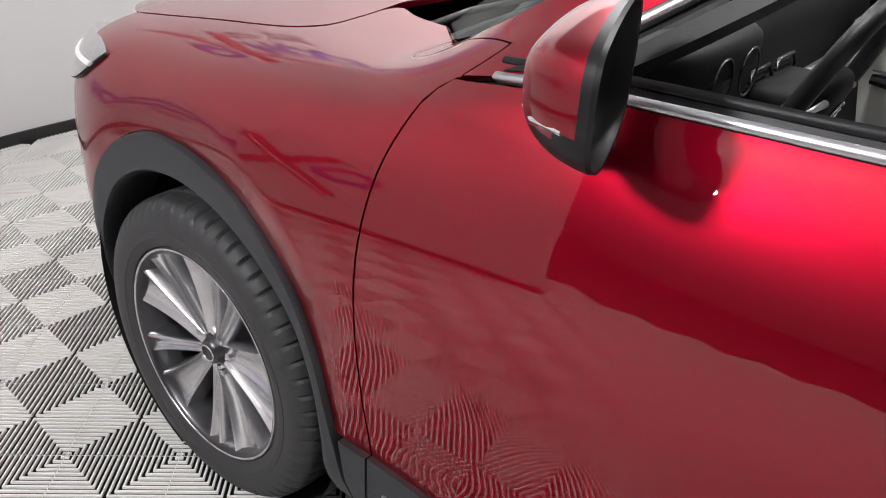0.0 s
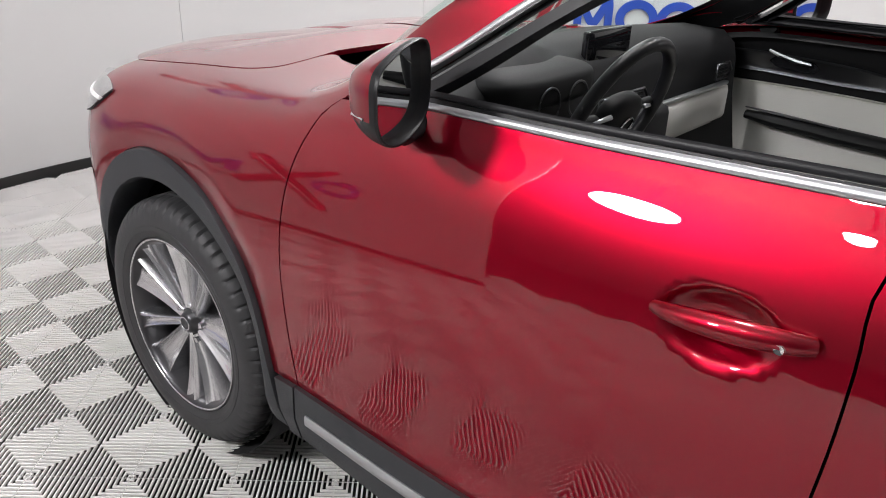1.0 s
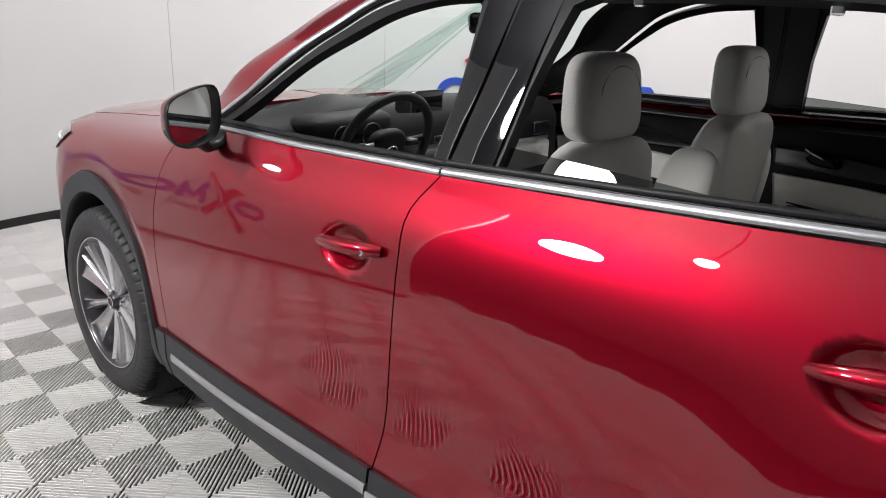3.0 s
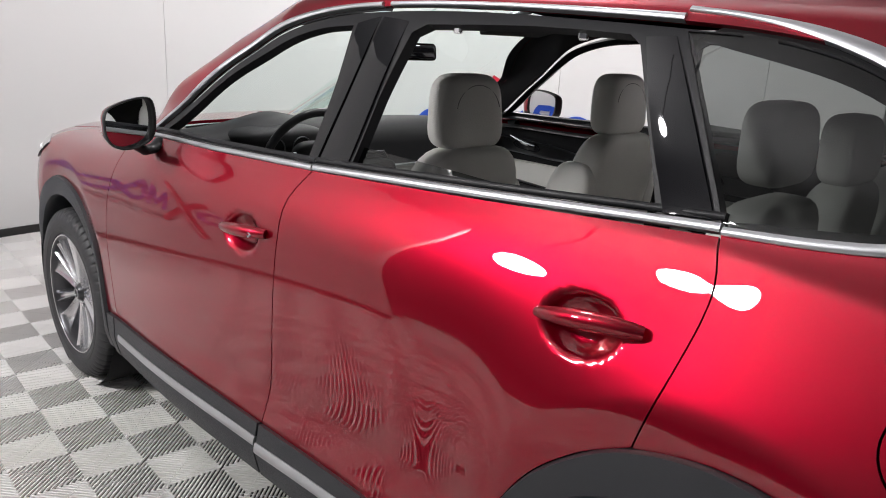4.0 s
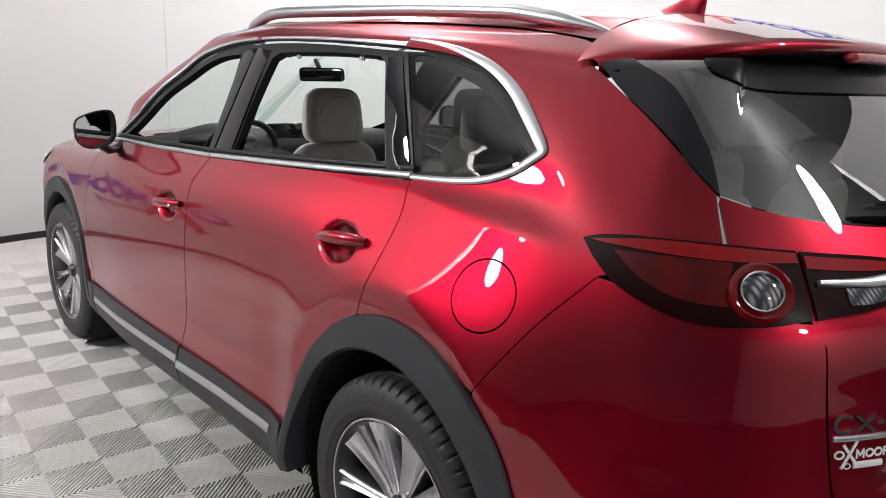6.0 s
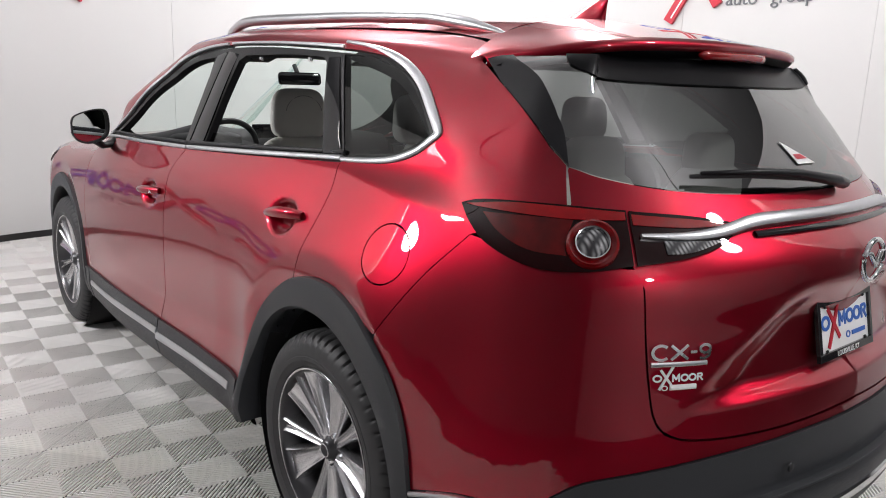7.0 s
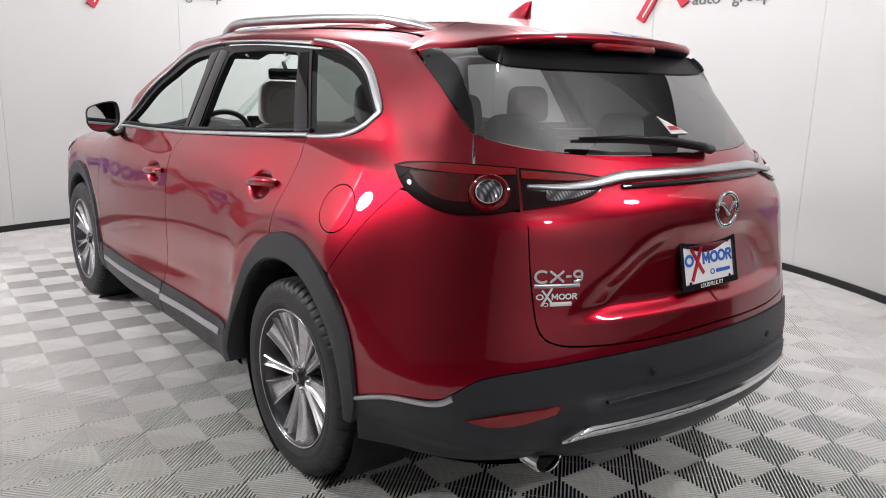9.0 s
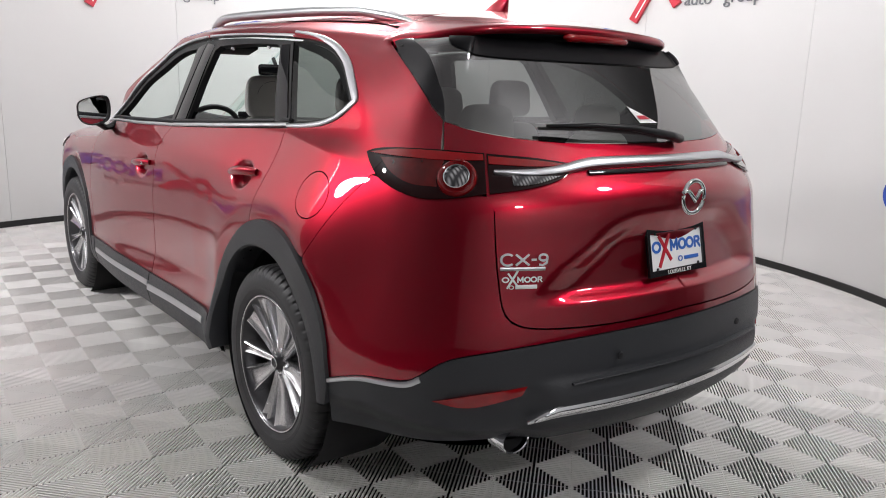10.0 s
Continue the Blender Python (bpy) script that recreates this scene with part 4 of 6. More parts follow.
def windscreen():
    side_ = smooth_through([(U(.10), 11.0), (U(.22), 10.68), (U(.42), 9.9), (U(.52), 9.3), (U(.6), 8.85), (U(.7), 8.55), (U(.78), 8.47), (U(.9), 8.73), (U(1.1), 9.66)], 44)
    low = smooth_through([(U(1.1), 9.66), (U(1.14), 10.3), (U(1.2), 11.3), (U(1.22), 12.98)], 16)
    top = smooth_through([(U(.2), 12.98), (U(.16), 12.0), (U(.10), 11.0)], 12)
    poly = np.vstack([side_[:-1], low[:-1], top[:-1]])
    d = panel_data(poly, lip=0.0, du=.04, dv=.25)
    return joined(d, flipped(d))


def lining(side, poly):
    return put("pillar_lining", panel_data(inset(poly, -.008), out=-.011, lip=.0, du=.04), TRIM, car, side, "dark pillar lining")


# ---- glass area ----
F_WIN = [(.60, 1.188), (.525, 1.235), (.38, 1.337), (.235, 1.43), (.09, 1.503), (-.06, 1.545), (-.215, 1.560)]
R_WIN = [(-.385, 1.22), (-.41, 1.39), (-.455, 1.55), (-.50, 1.57), (-.80, 1.576), (-1.05, 1.568), (-1.078, 1.55), (-1.14, 1.42), (-1.215, 1.262)]
Q_WIN = [(-1.338, 1.268), (-1.25, 1.424), (-1.162, 1.578), (-1.305, 1.570), (-1.45, 1.54), (-1.56, 1.493), (-1.66, 1.425), (-1.738, 1.364), (-1.675, 1.314), (-1.58, 1.286), (-1.47, 1.274)]


def corners(pts):
    p = np.array(yz(*pts))
    return np.stack([p[:, 0], level(p[:, 0], p[:, 1])], 1)


def dense(poly, step=.03):
    out = []
    for a, b in zip(poly, np.roll(poly, -1, axis=0)):
        n = max(1, int(np.hypot(*((b - a) * (1, EXTRA))) / step))
        out += [a + (b - a) * k / n for k in range(n)]
    return np.array(out)


def window_side(side):
    front = outline(yz(*F_WIN), yz((-.215, 1.560), (-.222, 1.37), (-.205, 1.205)), yz((-.205, 1.205), (.2, 1.192), (.60, 1.188)), n=30)
    rear = dense(corners(R_WIN))
    quarter_ = outline(yz(*Q_WIN[:3]), yz(*Q_WIN[2:8]), yz(*Q_WIN[7:], Q_WIN[0]), n=24)
    top = [p for p in DLO_TOP]
    ring = outline(yz(*top), yz(*DLO_LOW[::-1]), yz((-1.345, 1.255), (-.8, 1.22), (-.25, 1.188), (.2, 1.172), (.6, 1.168), (.70, 1.163)), n=80)
    ring = inset(ring, .018)
    frame_ = put("window_surround", panel_data(ring, out=-.004, lip=.03, holes=(front, rear, quarter_), du=.035), SATIN, car, side, "black window frames and pillars")
    # gloss covers on the B and C pillars
    b1 = outline(yz((-.218, 1.205), (-.232, 1.38), (-.232, 1.565)), yz((-.232, 1.565), (-.318, 1.585)), yz((-.318, 1.585), (-.292, 1.41), (-.252, 1.21)), yz((-.252, 1.21), (-.218, 1.205)))
    b2 = outline(yz((-.262, 1.21), (-.302, 1.41), (-.328, 1.585)), yz((-.328, 1.585), (-.43, 1.575)), yz((-.43, 1.575), (-.40, 1.39), (-.375, 1.222)), yz((-.375, 1.222), (-.262, 1.21)))
    c1 = outline(yz((-1.23, 1.265), (-1.15, 1.42), (-1.085, 1.565)), yz((-1.085, 1.565), (-1.145, 1.568)), yz((-1.145, 1.568), (-1.235, 1.42), (-1.322, 1.272)), yz((-1.322, 1.272), (-1.23, 1.265)))
    mids = ([-.235, -.262, -.275], [-.318, -.351, -.379], [-1.276, -1.19, -1.112])
    for b, mid in zip((b1, b2, c1), mids):
        # each cover is slightly crowned
        crown = lambda uv, p, mid=mid: -((p[:, 1] - np.interp(p[:, 2], [1.21, 1.40, 1.57], mid)) ** 2) / 1.4 - (p[:, 2] - 1.325) ** 2 / 9
        put("pillar_cover", panel_data(b, out=.005, lip=.013, du=.012, shape=crown), BLACK, frame_, side, "gloss black pillar cover")
    g = put("quarter_glass", panel_data(inset(quarter_, -.008), out=-.007, lip=.0, du=.03), PRIVACY, car, side, "dark privacy glass in the quarter window")
    g.visible_shadow = False
    rg = outline(yz((-.378, 1.21), (-.382, 1.272)), yz((-.382, 1.272), (-.73, 1.262), (-1.04, 1.247), (-1.2, 1.24)), yz((-1.2, 1.24), (-.8, 1.21), (-.378, 1.2)), n=20)
    g = put("door_glass", panel_data(rg, out=-.02, lip=.004, du=.05), PRIVACY, car, side, "dark rear door glass wound down")
    g.visible_shadow = False
    # bright trim round the windows, broken at the door gaps
    t = smooth_through(yz(*DLO_TOP[::-1]), 160)
    t = t[t[:, 0] < U(-1.153)]
    cut = [0, int(np.argmin(np.abs(t[:, 0] - U(-.335)))), len(t) - 1]
    for a, b in zip(cut[:-1], cut[1:]):
        seg = t[a + (1 if a else 0) : b]
        put_raw("bright_trim", ribbon(seg, np.interp(seg[:, 0], [U(.5), U(-.3), U(-1.2), U(-1.6), U(-1.76)], [.016, .02, .024, .032, .03]), .001, .006, -1), BRUSHED, car, side, "satin silver window trim")
    hook = smooth_through(yz((-1.156, 1.618), (-1.27, 1.608), (-1.39, 1.590), (-1.51, 1.556), (-1.62, 1.503), (-1.715, 1.437), (-1.775, 1.389), (-1.790, 1.366), (-1.768, 1.346), (-1.71, 1.309), (-1.615, 1.277), (-1.5, 1.261), (-1.347, 1.2505)), 110)
    put_raw("bright_trim", ribbon(hook, np.interp(np.linspace(0, 1, 110), [0, .2, .45, .57, .62, .68, 1], [.024, .028, .034, .030, .025, .021, .016]), .001, .006, -1), BRUSHED, car, side, "satin silver window trim")
    for a, b in ((.755, -.247), (-.253, -1.343)):
        line = [p for p in [(.755, 1.152), (.6, 1.166), (.2, 1.172), (-.247, 1.187)]] if a > 0 else [(-.253, 1.188), (-.8, 1.219), (-1.343, 1.254)]
        put_raw("belt_trim", ribbon(smooth_through(yz(*line), 50), .017, .002, .006, 1), BRUSHED, car, side, "bright belt trim")
        rub = [(y, z + .021) for y, z in line]
        put_raw("belt_seal", ribbon(smooth_through(yz(*rub), 50), .012, .0, .004, 1), SATIN, car, side, "black rubber belt seal")
    # little fixed cover behind the mirror foot
    tri = outline(yz((.745, 1.165), (.66, 1.205)), yz((.66, 1.205), (.63, 1.185)), yz((.63, 1.185), (.745, 1.165)), n=10)
    put("mirror_base", panel_data(tri, out=.003, lip=.02, du=.03), SATIN, car, side, "black triangular cover")
    # seat-belt side clips in the window head
    if side == L:
        for y in (-.58, -.93):
            c = skin(U(y), 1.563, 0.0)
            part("clip", box_bm((.012, .022, .026), tuple(c + np.array((.03, 0, .0))), .004), CHROME, frame_, "small bright clip", False)


for s in (L, RT):
    front_door(s), rear_door(s), fender(s)
    q = quarter(s)
    window_side(s)
sheet("bonnet", half_to_mid(half_bonnet()), PAINT, car, "red bonnet")
sheet("rear_bumper_cover", rear_bumper_paint(), PAINT, car, "red painted rear bumper cover")
sheet("roof", roof(), PAINT, car, "red roof panel")
ws = sheet("windscreen", windscreen(), CLEAR, car, "clear windscreen")
ws.visible_shadow = False


def grid_skin(us, vs, out, skip=None):
    """An open sheet along the skin, left and right."""
    gu, gv = np.meshgrid(us, vs, indexing="ij")
    p = skin_v(gu, gv) + skin_n(gu, gv) * out
    m = len(vs)
    faces = []
    for i in range(len(us) - 1):
        for j in range(m - 1):
            c = (p[i, j] + p[i + 1, j + 1]) / 2
            if skip is None or not skip(c):
                faces.append((i * m + j, i * m + j + 1, (i + 1) * m + j + 1, (i + 1) * m + j))
    n = skin_n(gu, gv)
    return p.reshape(-1, 3), faces, n.reshape(-1, 3)


def in_arch(c):
    return any(math.hypot(c[1] - y, c[2] - .372) < .46 for y in (1.465, -1.465)) or (c[1] < -2.3 and abs(c[0]) < .6 and c[2] > .74)


shell = grid_skin(np.linspace(.03, U_END, 150), np.linspace(0.1, 6.8, 30), -.036, in_arch)
sheet("inner_body", joined(shell, flipped(shell)), DARK, car, "black inner body behind the panel gaps")
head = grid_skin(np.linspace(U(.1), U(-1.9), 50), np.linspace(10.75, 13, 14), -.035)
sheet("headliner", joined(head, flipped(head)), TRIM, car, "dark headliner")
dp = outline([(U(-1.36), 1.27), (U(-1.6), 1.30), (U(-1.74), 1.36)], [(U(-1.74), 1.36), (U(-1.5), 1.50), (U(-1.2), 1.57)], [(U(-1.2), 1.57), (U(-1.3), 1.6), (U(-1.75), 1.575)], [(U(-1.75), 1.575), (5.0, 1.49), (5.28, 1.33)], [(5.28, 1.33), (5.1, 1.24), (U(-1.36), 1.24)], n=20)
pil = np.vstack([
    smooth_through([(U(-.3), 11.2), (U(0), 11.0), (U(.2), 10.8), (U(.42), 10.05), (U(.52), 9.5), (U(.6), 9.05), (U(.7), 8.75), (U(.78), 8.68), (U(.9), 8.95), (U(1.07), 9.75)], 56)[:-1],
    smooth_through(FOOT_FWD[::-1], 20)[1:-1],
    outline(yz((.757, 1.2), (.70, 1.165)), yz(*[q for q in DLO_TOP if q[0] > -.34]), n=50), [(U(-.33), float(level(U(-.33), 1.606)))]])
cowl_side = smooth_through([(U(.70), 7.25), (U(.757), 7.85), (U(.82), 8.22), (U(.97), 9.0), (U(1.1), 9.66), (U(1.13), 8.6), (U(1.05), 7.5), (U(.88), 6.9), (U(.70), 7.25)], 60)[:-1]
for s in (L, RT):
    lining(s, pil), lining(s, dp)
    put("cowl_lining", panel_data(cowl_side, out=-.02, lip=.0, du=.04), TRIM, car, s, "dark lining beside the dashboard")

# ---- cladding ----
def arch_band(name, yc, arch, side, r_in, a0, a1):
    """The cladding round a wheel arch, from the arch line to the opening's edge, rolled in."""
    o = smooth_through(yz(*arch), 60)
    ang = np.arctan2(np.array([p[1] for p in smooth_through(arch, 60)]) - .372, np.array([p[0] for p in smooth_through(arch, 60)]) - yc)
    pa = smooth_through(arch, 60)
    inner = np.stack([yc + r_in * np.cos(ang), .372 + r_in * np.sin(ang)], 1)
    rows = []
    for f, h in ((0.0, -.012), (0.0, .008), (.03, .014), (.5, .017), (.92, .013), (1.0, .004), (1.0, -.03), (1.04, -.10)):
        q = pa + (inner - pa) * f
        u, v = u_y(q[:, 0]), level(u_y(q[:, 0]), q[:, 1])
        pt = skin_v(u, v)
        if h > -.02:
            pt = pt + skin_n(u, v) * h
        else:
            pt = pt + np.array((-h, 0, 0))
        rows.append(pt)
    m = len(pa)
    faces = [(r * m + i, r * m + i + 1, (r + 1) * m + i + 1, (r + 1) * m + i) for r in range(len(rows) - 1) for i in range(m - 1)]
    verts = np.vstack(rows)
    f0 = faces[3 * (m - 1) + m // 2]
    if np.cross(verts[f0[1]] - verts[f0[0]], verts[f0[2]] - verts[f0[1]])[0] > 0:
        faces = [t[::-1] for t in faces]
    return put_raw(name, (verts, faces), CLAD, car, side, "black plastic wheel arch cladding")


R_ARCH_X = [(-.945, .30)] + R_ARCH + [(-1.955, .40)]
F_ARCH_X = [(.955, .30)] + F_ARCH + [(1.90, .33)]
for s in (L, RT):
    arch_band("arch_cladding", -1.465, R_ARCH_X, s, .452, 0, 0)
    arch_band("arch_cladding", 1.465, F_ARCH_X, s, .432, 0, 0)
    for a, b, ch in ((.905, -.146, (.86, -.146)), (-.152, -.965, (-.152, -.885))):
        poly = outline(yz((a, .447), ((a + b) / 2, .45), (b, .448)), yz((b, .448), (b, .285)), yz((b, .285), (a, .285)), yz((a, .285), (a, .447)))
        sill = put("sill_cladding", panel_data(inset(poly, .0015), out=.012, lip=.07, du=.05, dv=.3), CLAD, car, s, "black plastic sill cladding")
        line = smooth_through(yz((ch[0], .362), ((ch[0] + ch[1]) / 2, .372), (ch[1], .378)), 40)
        put_raw("sill_strip", ribbon(line, .021, .012, .005, 1), BRUSHED, sill, s, "chrome sill strip")
    poly = outline(yz((.98, .44), (.907, .445)), yz((.907, .445), (.907, .285)), yz((.907, .285), (.95, .285)), yz((.95, .285), (.98, .44)))
    put("sill_end", panel_data(poly, out=.014, lip=.06, du=.04, dv=.3), CLAD, car, s, "black plastic sill end")
    # wheel housing
    for yc in (1.465, -1.465):
        pts = []
        v, f = lathe([(-.93, .435), (-.62, .435), (-.60, .40), (-.60, .05)], 48)
        put_raw("wheel_housing", ([(p[0], p[1] + yc, p[2] + .40) for p in v if True], f), DARK, car, s, "black wheel housing")
under = box_bm((1.3, 4.2, .12), (0, 0, .29), .02)
part("underbody", under, DARK, car, "dark underbody")

# ---- tail ----
HATCH_LOW = [(U_END, .7395), (5.95, .7315), (5.72, .7365), (5.6315, .7535), (5.5945, .7915), (5.5795, .87), (5.5695, .96), (5.562, 1.08)]
HATCH_UP = [(5.562, 1.08), (5.53, 1.13), (5.44, 1.18), (5.357, 1.215), (5.3485, 1.25), (5.3115, 1.322)]
GLASS_LOW = [(5.318, 1.322), (5.42, 1.308), (5.518, 1.297), (5.748, 1.275), (5.958, 1.266), (U_END, 1.264)]


def plate_recess(uv, p):
    x, z = np.abs(p[:, 0]), p[:, 2]
    half = np.interp(z, [.80, .90, 1.0, 1.06], [.60, .50, .36, .30])
    return -.042 * glide(-.04, .14, half - x) * glide(.80, .85, z) * glide(1.085, .97, z)


def tailgate():
    poly = outline(HATCH_LOW, HATCH_UP, GLASS_LOW, [(U_END, 1.264), (U_END, .742)], n=44)
    p2 = inset(poly, .002)
    p2[:, 0] = np.where(poly[:, 0] > U_END - .004, U_END, p2[:, 0])
    d = panel_data(p2, shape=plate_recess, du=.0125, dv=.09)
    return joined(d, flipped(d))


gate = sheet("tailgate", tailgate(), PAINT, car, "red tailgate with a hollow for the plate")
GL_SIDE = [(5.318, 1.322), (5.262, 1.41), (5.17, 1.48), (5.08, 1.535), (4.96, 1.578)]
rg = outline(GL_SIDE[::-1], GLASS_LOW, [(U_END, 1.264), (U_END, 1.575)], [(U_END, 1.575), (5.5, 1.578), (4.96, 1.578)], n=30)
d = panel_data(rg, out=.001, lip=0, du=.05)
rear_glass = sheet("rear_window", joined(d, flipped(d)), DARKGLASS, car, "dark privacy rear window")
rear_glass.visible_shadow = False
dt = outline([(5.312, 1.326), (5.12, 1.43), (4.98, 1.507), (4.85, 1.57)], [(4.85, 1.57), (4.96, 1.582)], GL_SIDE[::-1], [(5.318, 1.322), (5.312, 1.326)], n=24)
for s in (L, RT):
    put("side_fin", panel_data(dt, out=.004, lip=.015, du=.03), FIN, car, s, "gloss black fin beside the rear window")


def spoiler():
    """The roof spoiler: a red top that runs on from the roof, a rounded lip and a black underside."""
    n, rows = 61, []
    xs = np.linspace(-1, 1, n)
    back = np.abs(xs)
    x0, y0 = .638 * xs, np.full(n, -1.715) - .03 * back**4
    z0 = 1.712 - .098 * back**2 - .046 * back**8
    x1, y1 = .625 * xs, -2.15 + .09 * back**2 + .27 * back**9
    z1 = 1.636 - .02 * back**2 - .045 * back**8
    for f in np.linspace(0, 1, 12):
        sag = .006 * math.sin(math.pi * f)
        rows.append(np.stack([x0 + (x1 - x0) * f, y0 + (y1 - y0) * f, z0 + (z1 - z0) * f + sag], 1))
    lip = [(0.012, -.008), (.012, -.02), (0, -.028)]
    for dy, dz in lip:
        rows.append(np.stack([x1, y1 - dy + .004, z1 + dz], 1))
    top = np.vstack(rows)
    m = len(rows)
    faces = [(r * n + i, r * n + i + 1, (r + 1) * n + i + 1, (r + 1) * n + i) for r in range(m - 1) for i in range(n - 1)]
    sp = raw("spoiler", top, [f[::-1] for f in faces], PAINT, car, "red roof spoiler")
    under_rows = [np.stack([x1, y1 + .004, z1 - .028], 1), np.stack([x1 * .99, y1 + .03, z1 - .045], 1), np.stack([x1 * .97, y1 + .10, z1 - .052], 1), np.stack([x0 * 1.0, np.full(n, -1.86), np.full(n, 1.575) - .02 * back**4], 1)]
    uv = np.vstack(under_rows)
    faces = [(r * n + i, r * n + i + 1, (r + 1) * n + i + 1, (r + 1) * n + i) for r in range(3) for i in range(n - 1)]
    raw("underside", uv, [f[::-1] for f in faces], SOOT, sp, "black spoiler underside")
    bl = [(x, -2.15 + .09 * (x / .565) ** 2 - .004, 1.636 - .02 * (x / .565) ** 2 - .036) for x in np.linspace(-.17, .17, 17)]
    v, f = tube(bl, [.004] + [.014] * 15 + [.004], 8)
    raw("brake_lamp", v, f, REDLENS, sp, "red high brake lamp")


spoiler()
shade = outline([(5.19, 1.566), (5.27, 1.546), (5.42, 1.529), (5.8, 1.517), (U_END, 1.515)], [(U_END, 1.515), (U_END, 1.582)], [(U_END, 1.582), (5.5, 1.582), (5.16, 1.579)], [(5.16, 1.579), (5.19, 1.566)], n=30)
d = panel_data(shade, out=.006, lip=.006, du=.04)
sheet("spoiler_skirt", joined(d, flipped(d)), SOOT, car, "black skirt below the roof spoiler")

# lamp clusters
LAMP_TOP = [(5.012, 1.214), (5.06, 1.228), (5.165, 1.236), (5.347, 1.238), (5.54, 1.233)]
LAMP_LOW = [(5.54, 1.124), (5.415, 1.107), (5.276, 1.104), (5.134, 1.136), (5.06, 1.175), (5.012, 1.214)]
IN_TOP = [(5.55, 1.232), (5.723, 1.222), (5.862, 1.204)]
IN_LOW = [(5.862, 1.204), (5.80, 1.168), (5.692, 1.142), (5.55, 1.124)]
for s in (L, RT):
    outer = outline(LAMP_TOP, [(5.54, 1.233), (5.54, 1.124)], LAMP_LOW, n=26)
    lamp = put("tail_lamp", panel_data(outer, out=.007, lip=.02, du=.025), SMOKED, car, s, "smoked red tail lamp")
    inner = outline(IN_TOP, IN_LOW, [(5.55, 1.124), (5.55, 1.232)], n=22)
    lamp2 = put("gate_lamp", panel_data(inner, out=.007, lip=.02, du=.025), SMOKED, gate, s, "smoked red inner tail lamp")
    strip = outline([(5.03, 1.214), (5.165, 1.231), (5.347, 1.233), (5.535, 1.228)], [(5.535, 1.228), (5.535, 1.212)], [(5.535, 1.212), (5.347, 1.209), (5.165, 1.211), (5.03, 1.212)], n=18)
    put("light_bar", panel_data(strip, out=.010, lip=.006, du=.02), REDLENS, lamp, s, "red light bar")
    strip = outline([(5.555, 1.224), (5.723, 1.214), (5.845, 1.201)], [(5.845, 1.201), (5.72, 1.197), (5.555, 1.203)], [(5.555, 1.203), (5.555, 1.224)], n=18)
    put("light_bar", panel_data(strip, out=.010, lip=.006, du=.02), REDLENS, lamp2, s, "red light bar")
    glowz = outline([(5.09, 1.203), (5.25, 1.208), (5.37, 1.208)], [(5.37, 1.208), (5.355, 1.16), (5.365, 1.135)], [(5.365, 1.135), (5.26, 1.138), (5.16, 1.165), (5.09, 1.203)], n=14)
    put("red_reflector", panel_data(glowz, out=.0085, lip=.004, du=.02), REDFIELD, lamp, s, "deep red reflector field")
    cu, cz = 5.435, 1.163
    c = skin(cu, cz)
    nn = skin_n(np.array([cu]), level(np.array([cu]), np.array([cz])))[0]
    rot = Vector(nn).to_track_quat("X", "Z").to_matrix()
    for nm, prof, mt, lb in (("lens_ring", [(.0, .060), (.009, .058), (.013, .052), (.009, .043), (.004, .036)], DEEPRED, "deep red ring"), ("lens_rim", [(.010, .0405), (.016, .039), (.015, .036), (.008, .035)], CHROME, "thin bright rim"), ("lens", [(.006, .0365), (.012, .030), (.016, .016), (.017, .001)], RIBCLEAR, "clear ribbed round lens")):
        v, f = lathe(prof, 40)
        v = [tuple(np.array(rot @ Vector(p)) + c + nn * .004) for p in v]
        put_raw(nm, (v, f), mt, lamp, s, lb)
    rev = outline([(5.63, 1.172), (5.74, 1.171), (5.80, 1.172)], [(5.80, 1.172), (5.70, 1.150), (5.63, 1.146)], [(5.63, 1.146), (5.63, 1.172)], n=12)
    put("reverse_lens", panel_data(rev, out=.010, lip=.006, du=.02), RIBCLEAR, lamp2, s, "clear ribbed reversing lens")

# the bright wing across the tailgate
wing_line = smooth_through([(5.57, 1.176), (5.70, 1.172), (5.80, 1.178), (5.90, 1.192), (6.02, 1.197), (U_END - .001, 1.199)], 70)
wid = np.interp(np.linspace(0, 1, 70), [0, .25, .5, 1], [.008, .02, .03, .026])
wv, wf = ribbon(wing_line, wid, .010, .008, 1)
wing = put_raw("wing_trim", (wv, wf), BRUSHED, gate, L, "satin silver wing trim")
put_raw("wing_trim", (wv, wf), BRUSHED, gate, RT, "satin silver wing trim")
slot = smooth_through([(5.90, 1.176), (6.02, 1.178), (U_END, 1.18)], 30)
for s in (L, RT):
    put_raw("wing_slot", ribbon(slot, .014, .004, .004, 1), BLACK, gate, s, "black slot under the wing")

# round emblem: an open ring and a winged bar
em = [(.056 * math.cos(a), .052 * math.sin(a)) for a in np.linspace(0, 2 * math.pi, 40, endpoint=False)]
v, f = tube([(x, -2.597, 1.103 + z) for x, z in em], .0075, 10, True)
emblem = raw("emblem", v, f, CHROME, gate, "chrome oval emblem")
v, f = tube([(-.055, -2.599, 1.128), (-.03, -2.601, 1.122), (0, -2.603, 1.092), (.03, -2.601, 1.122), (.055, -2.599, 1.128)], [.004, .007, .009, .007, .004], 8)
raw("emblem_wing", v, f, CHROME, gate, "chrome winged bar")


def on_tail(x0, x1, z, h, out, mat, name, label, parent):
    """A raised bar that follows the tailgate."""
    us = [float(u_x(a)) for a in np.linspace(x0, x1, 8)]
    c = np.stack([us, np.full(8, z)], 1)
    vf = ribbon(c, h, out, .003, 1)
    return put_raw(name, vf, mat, parent, L, label)


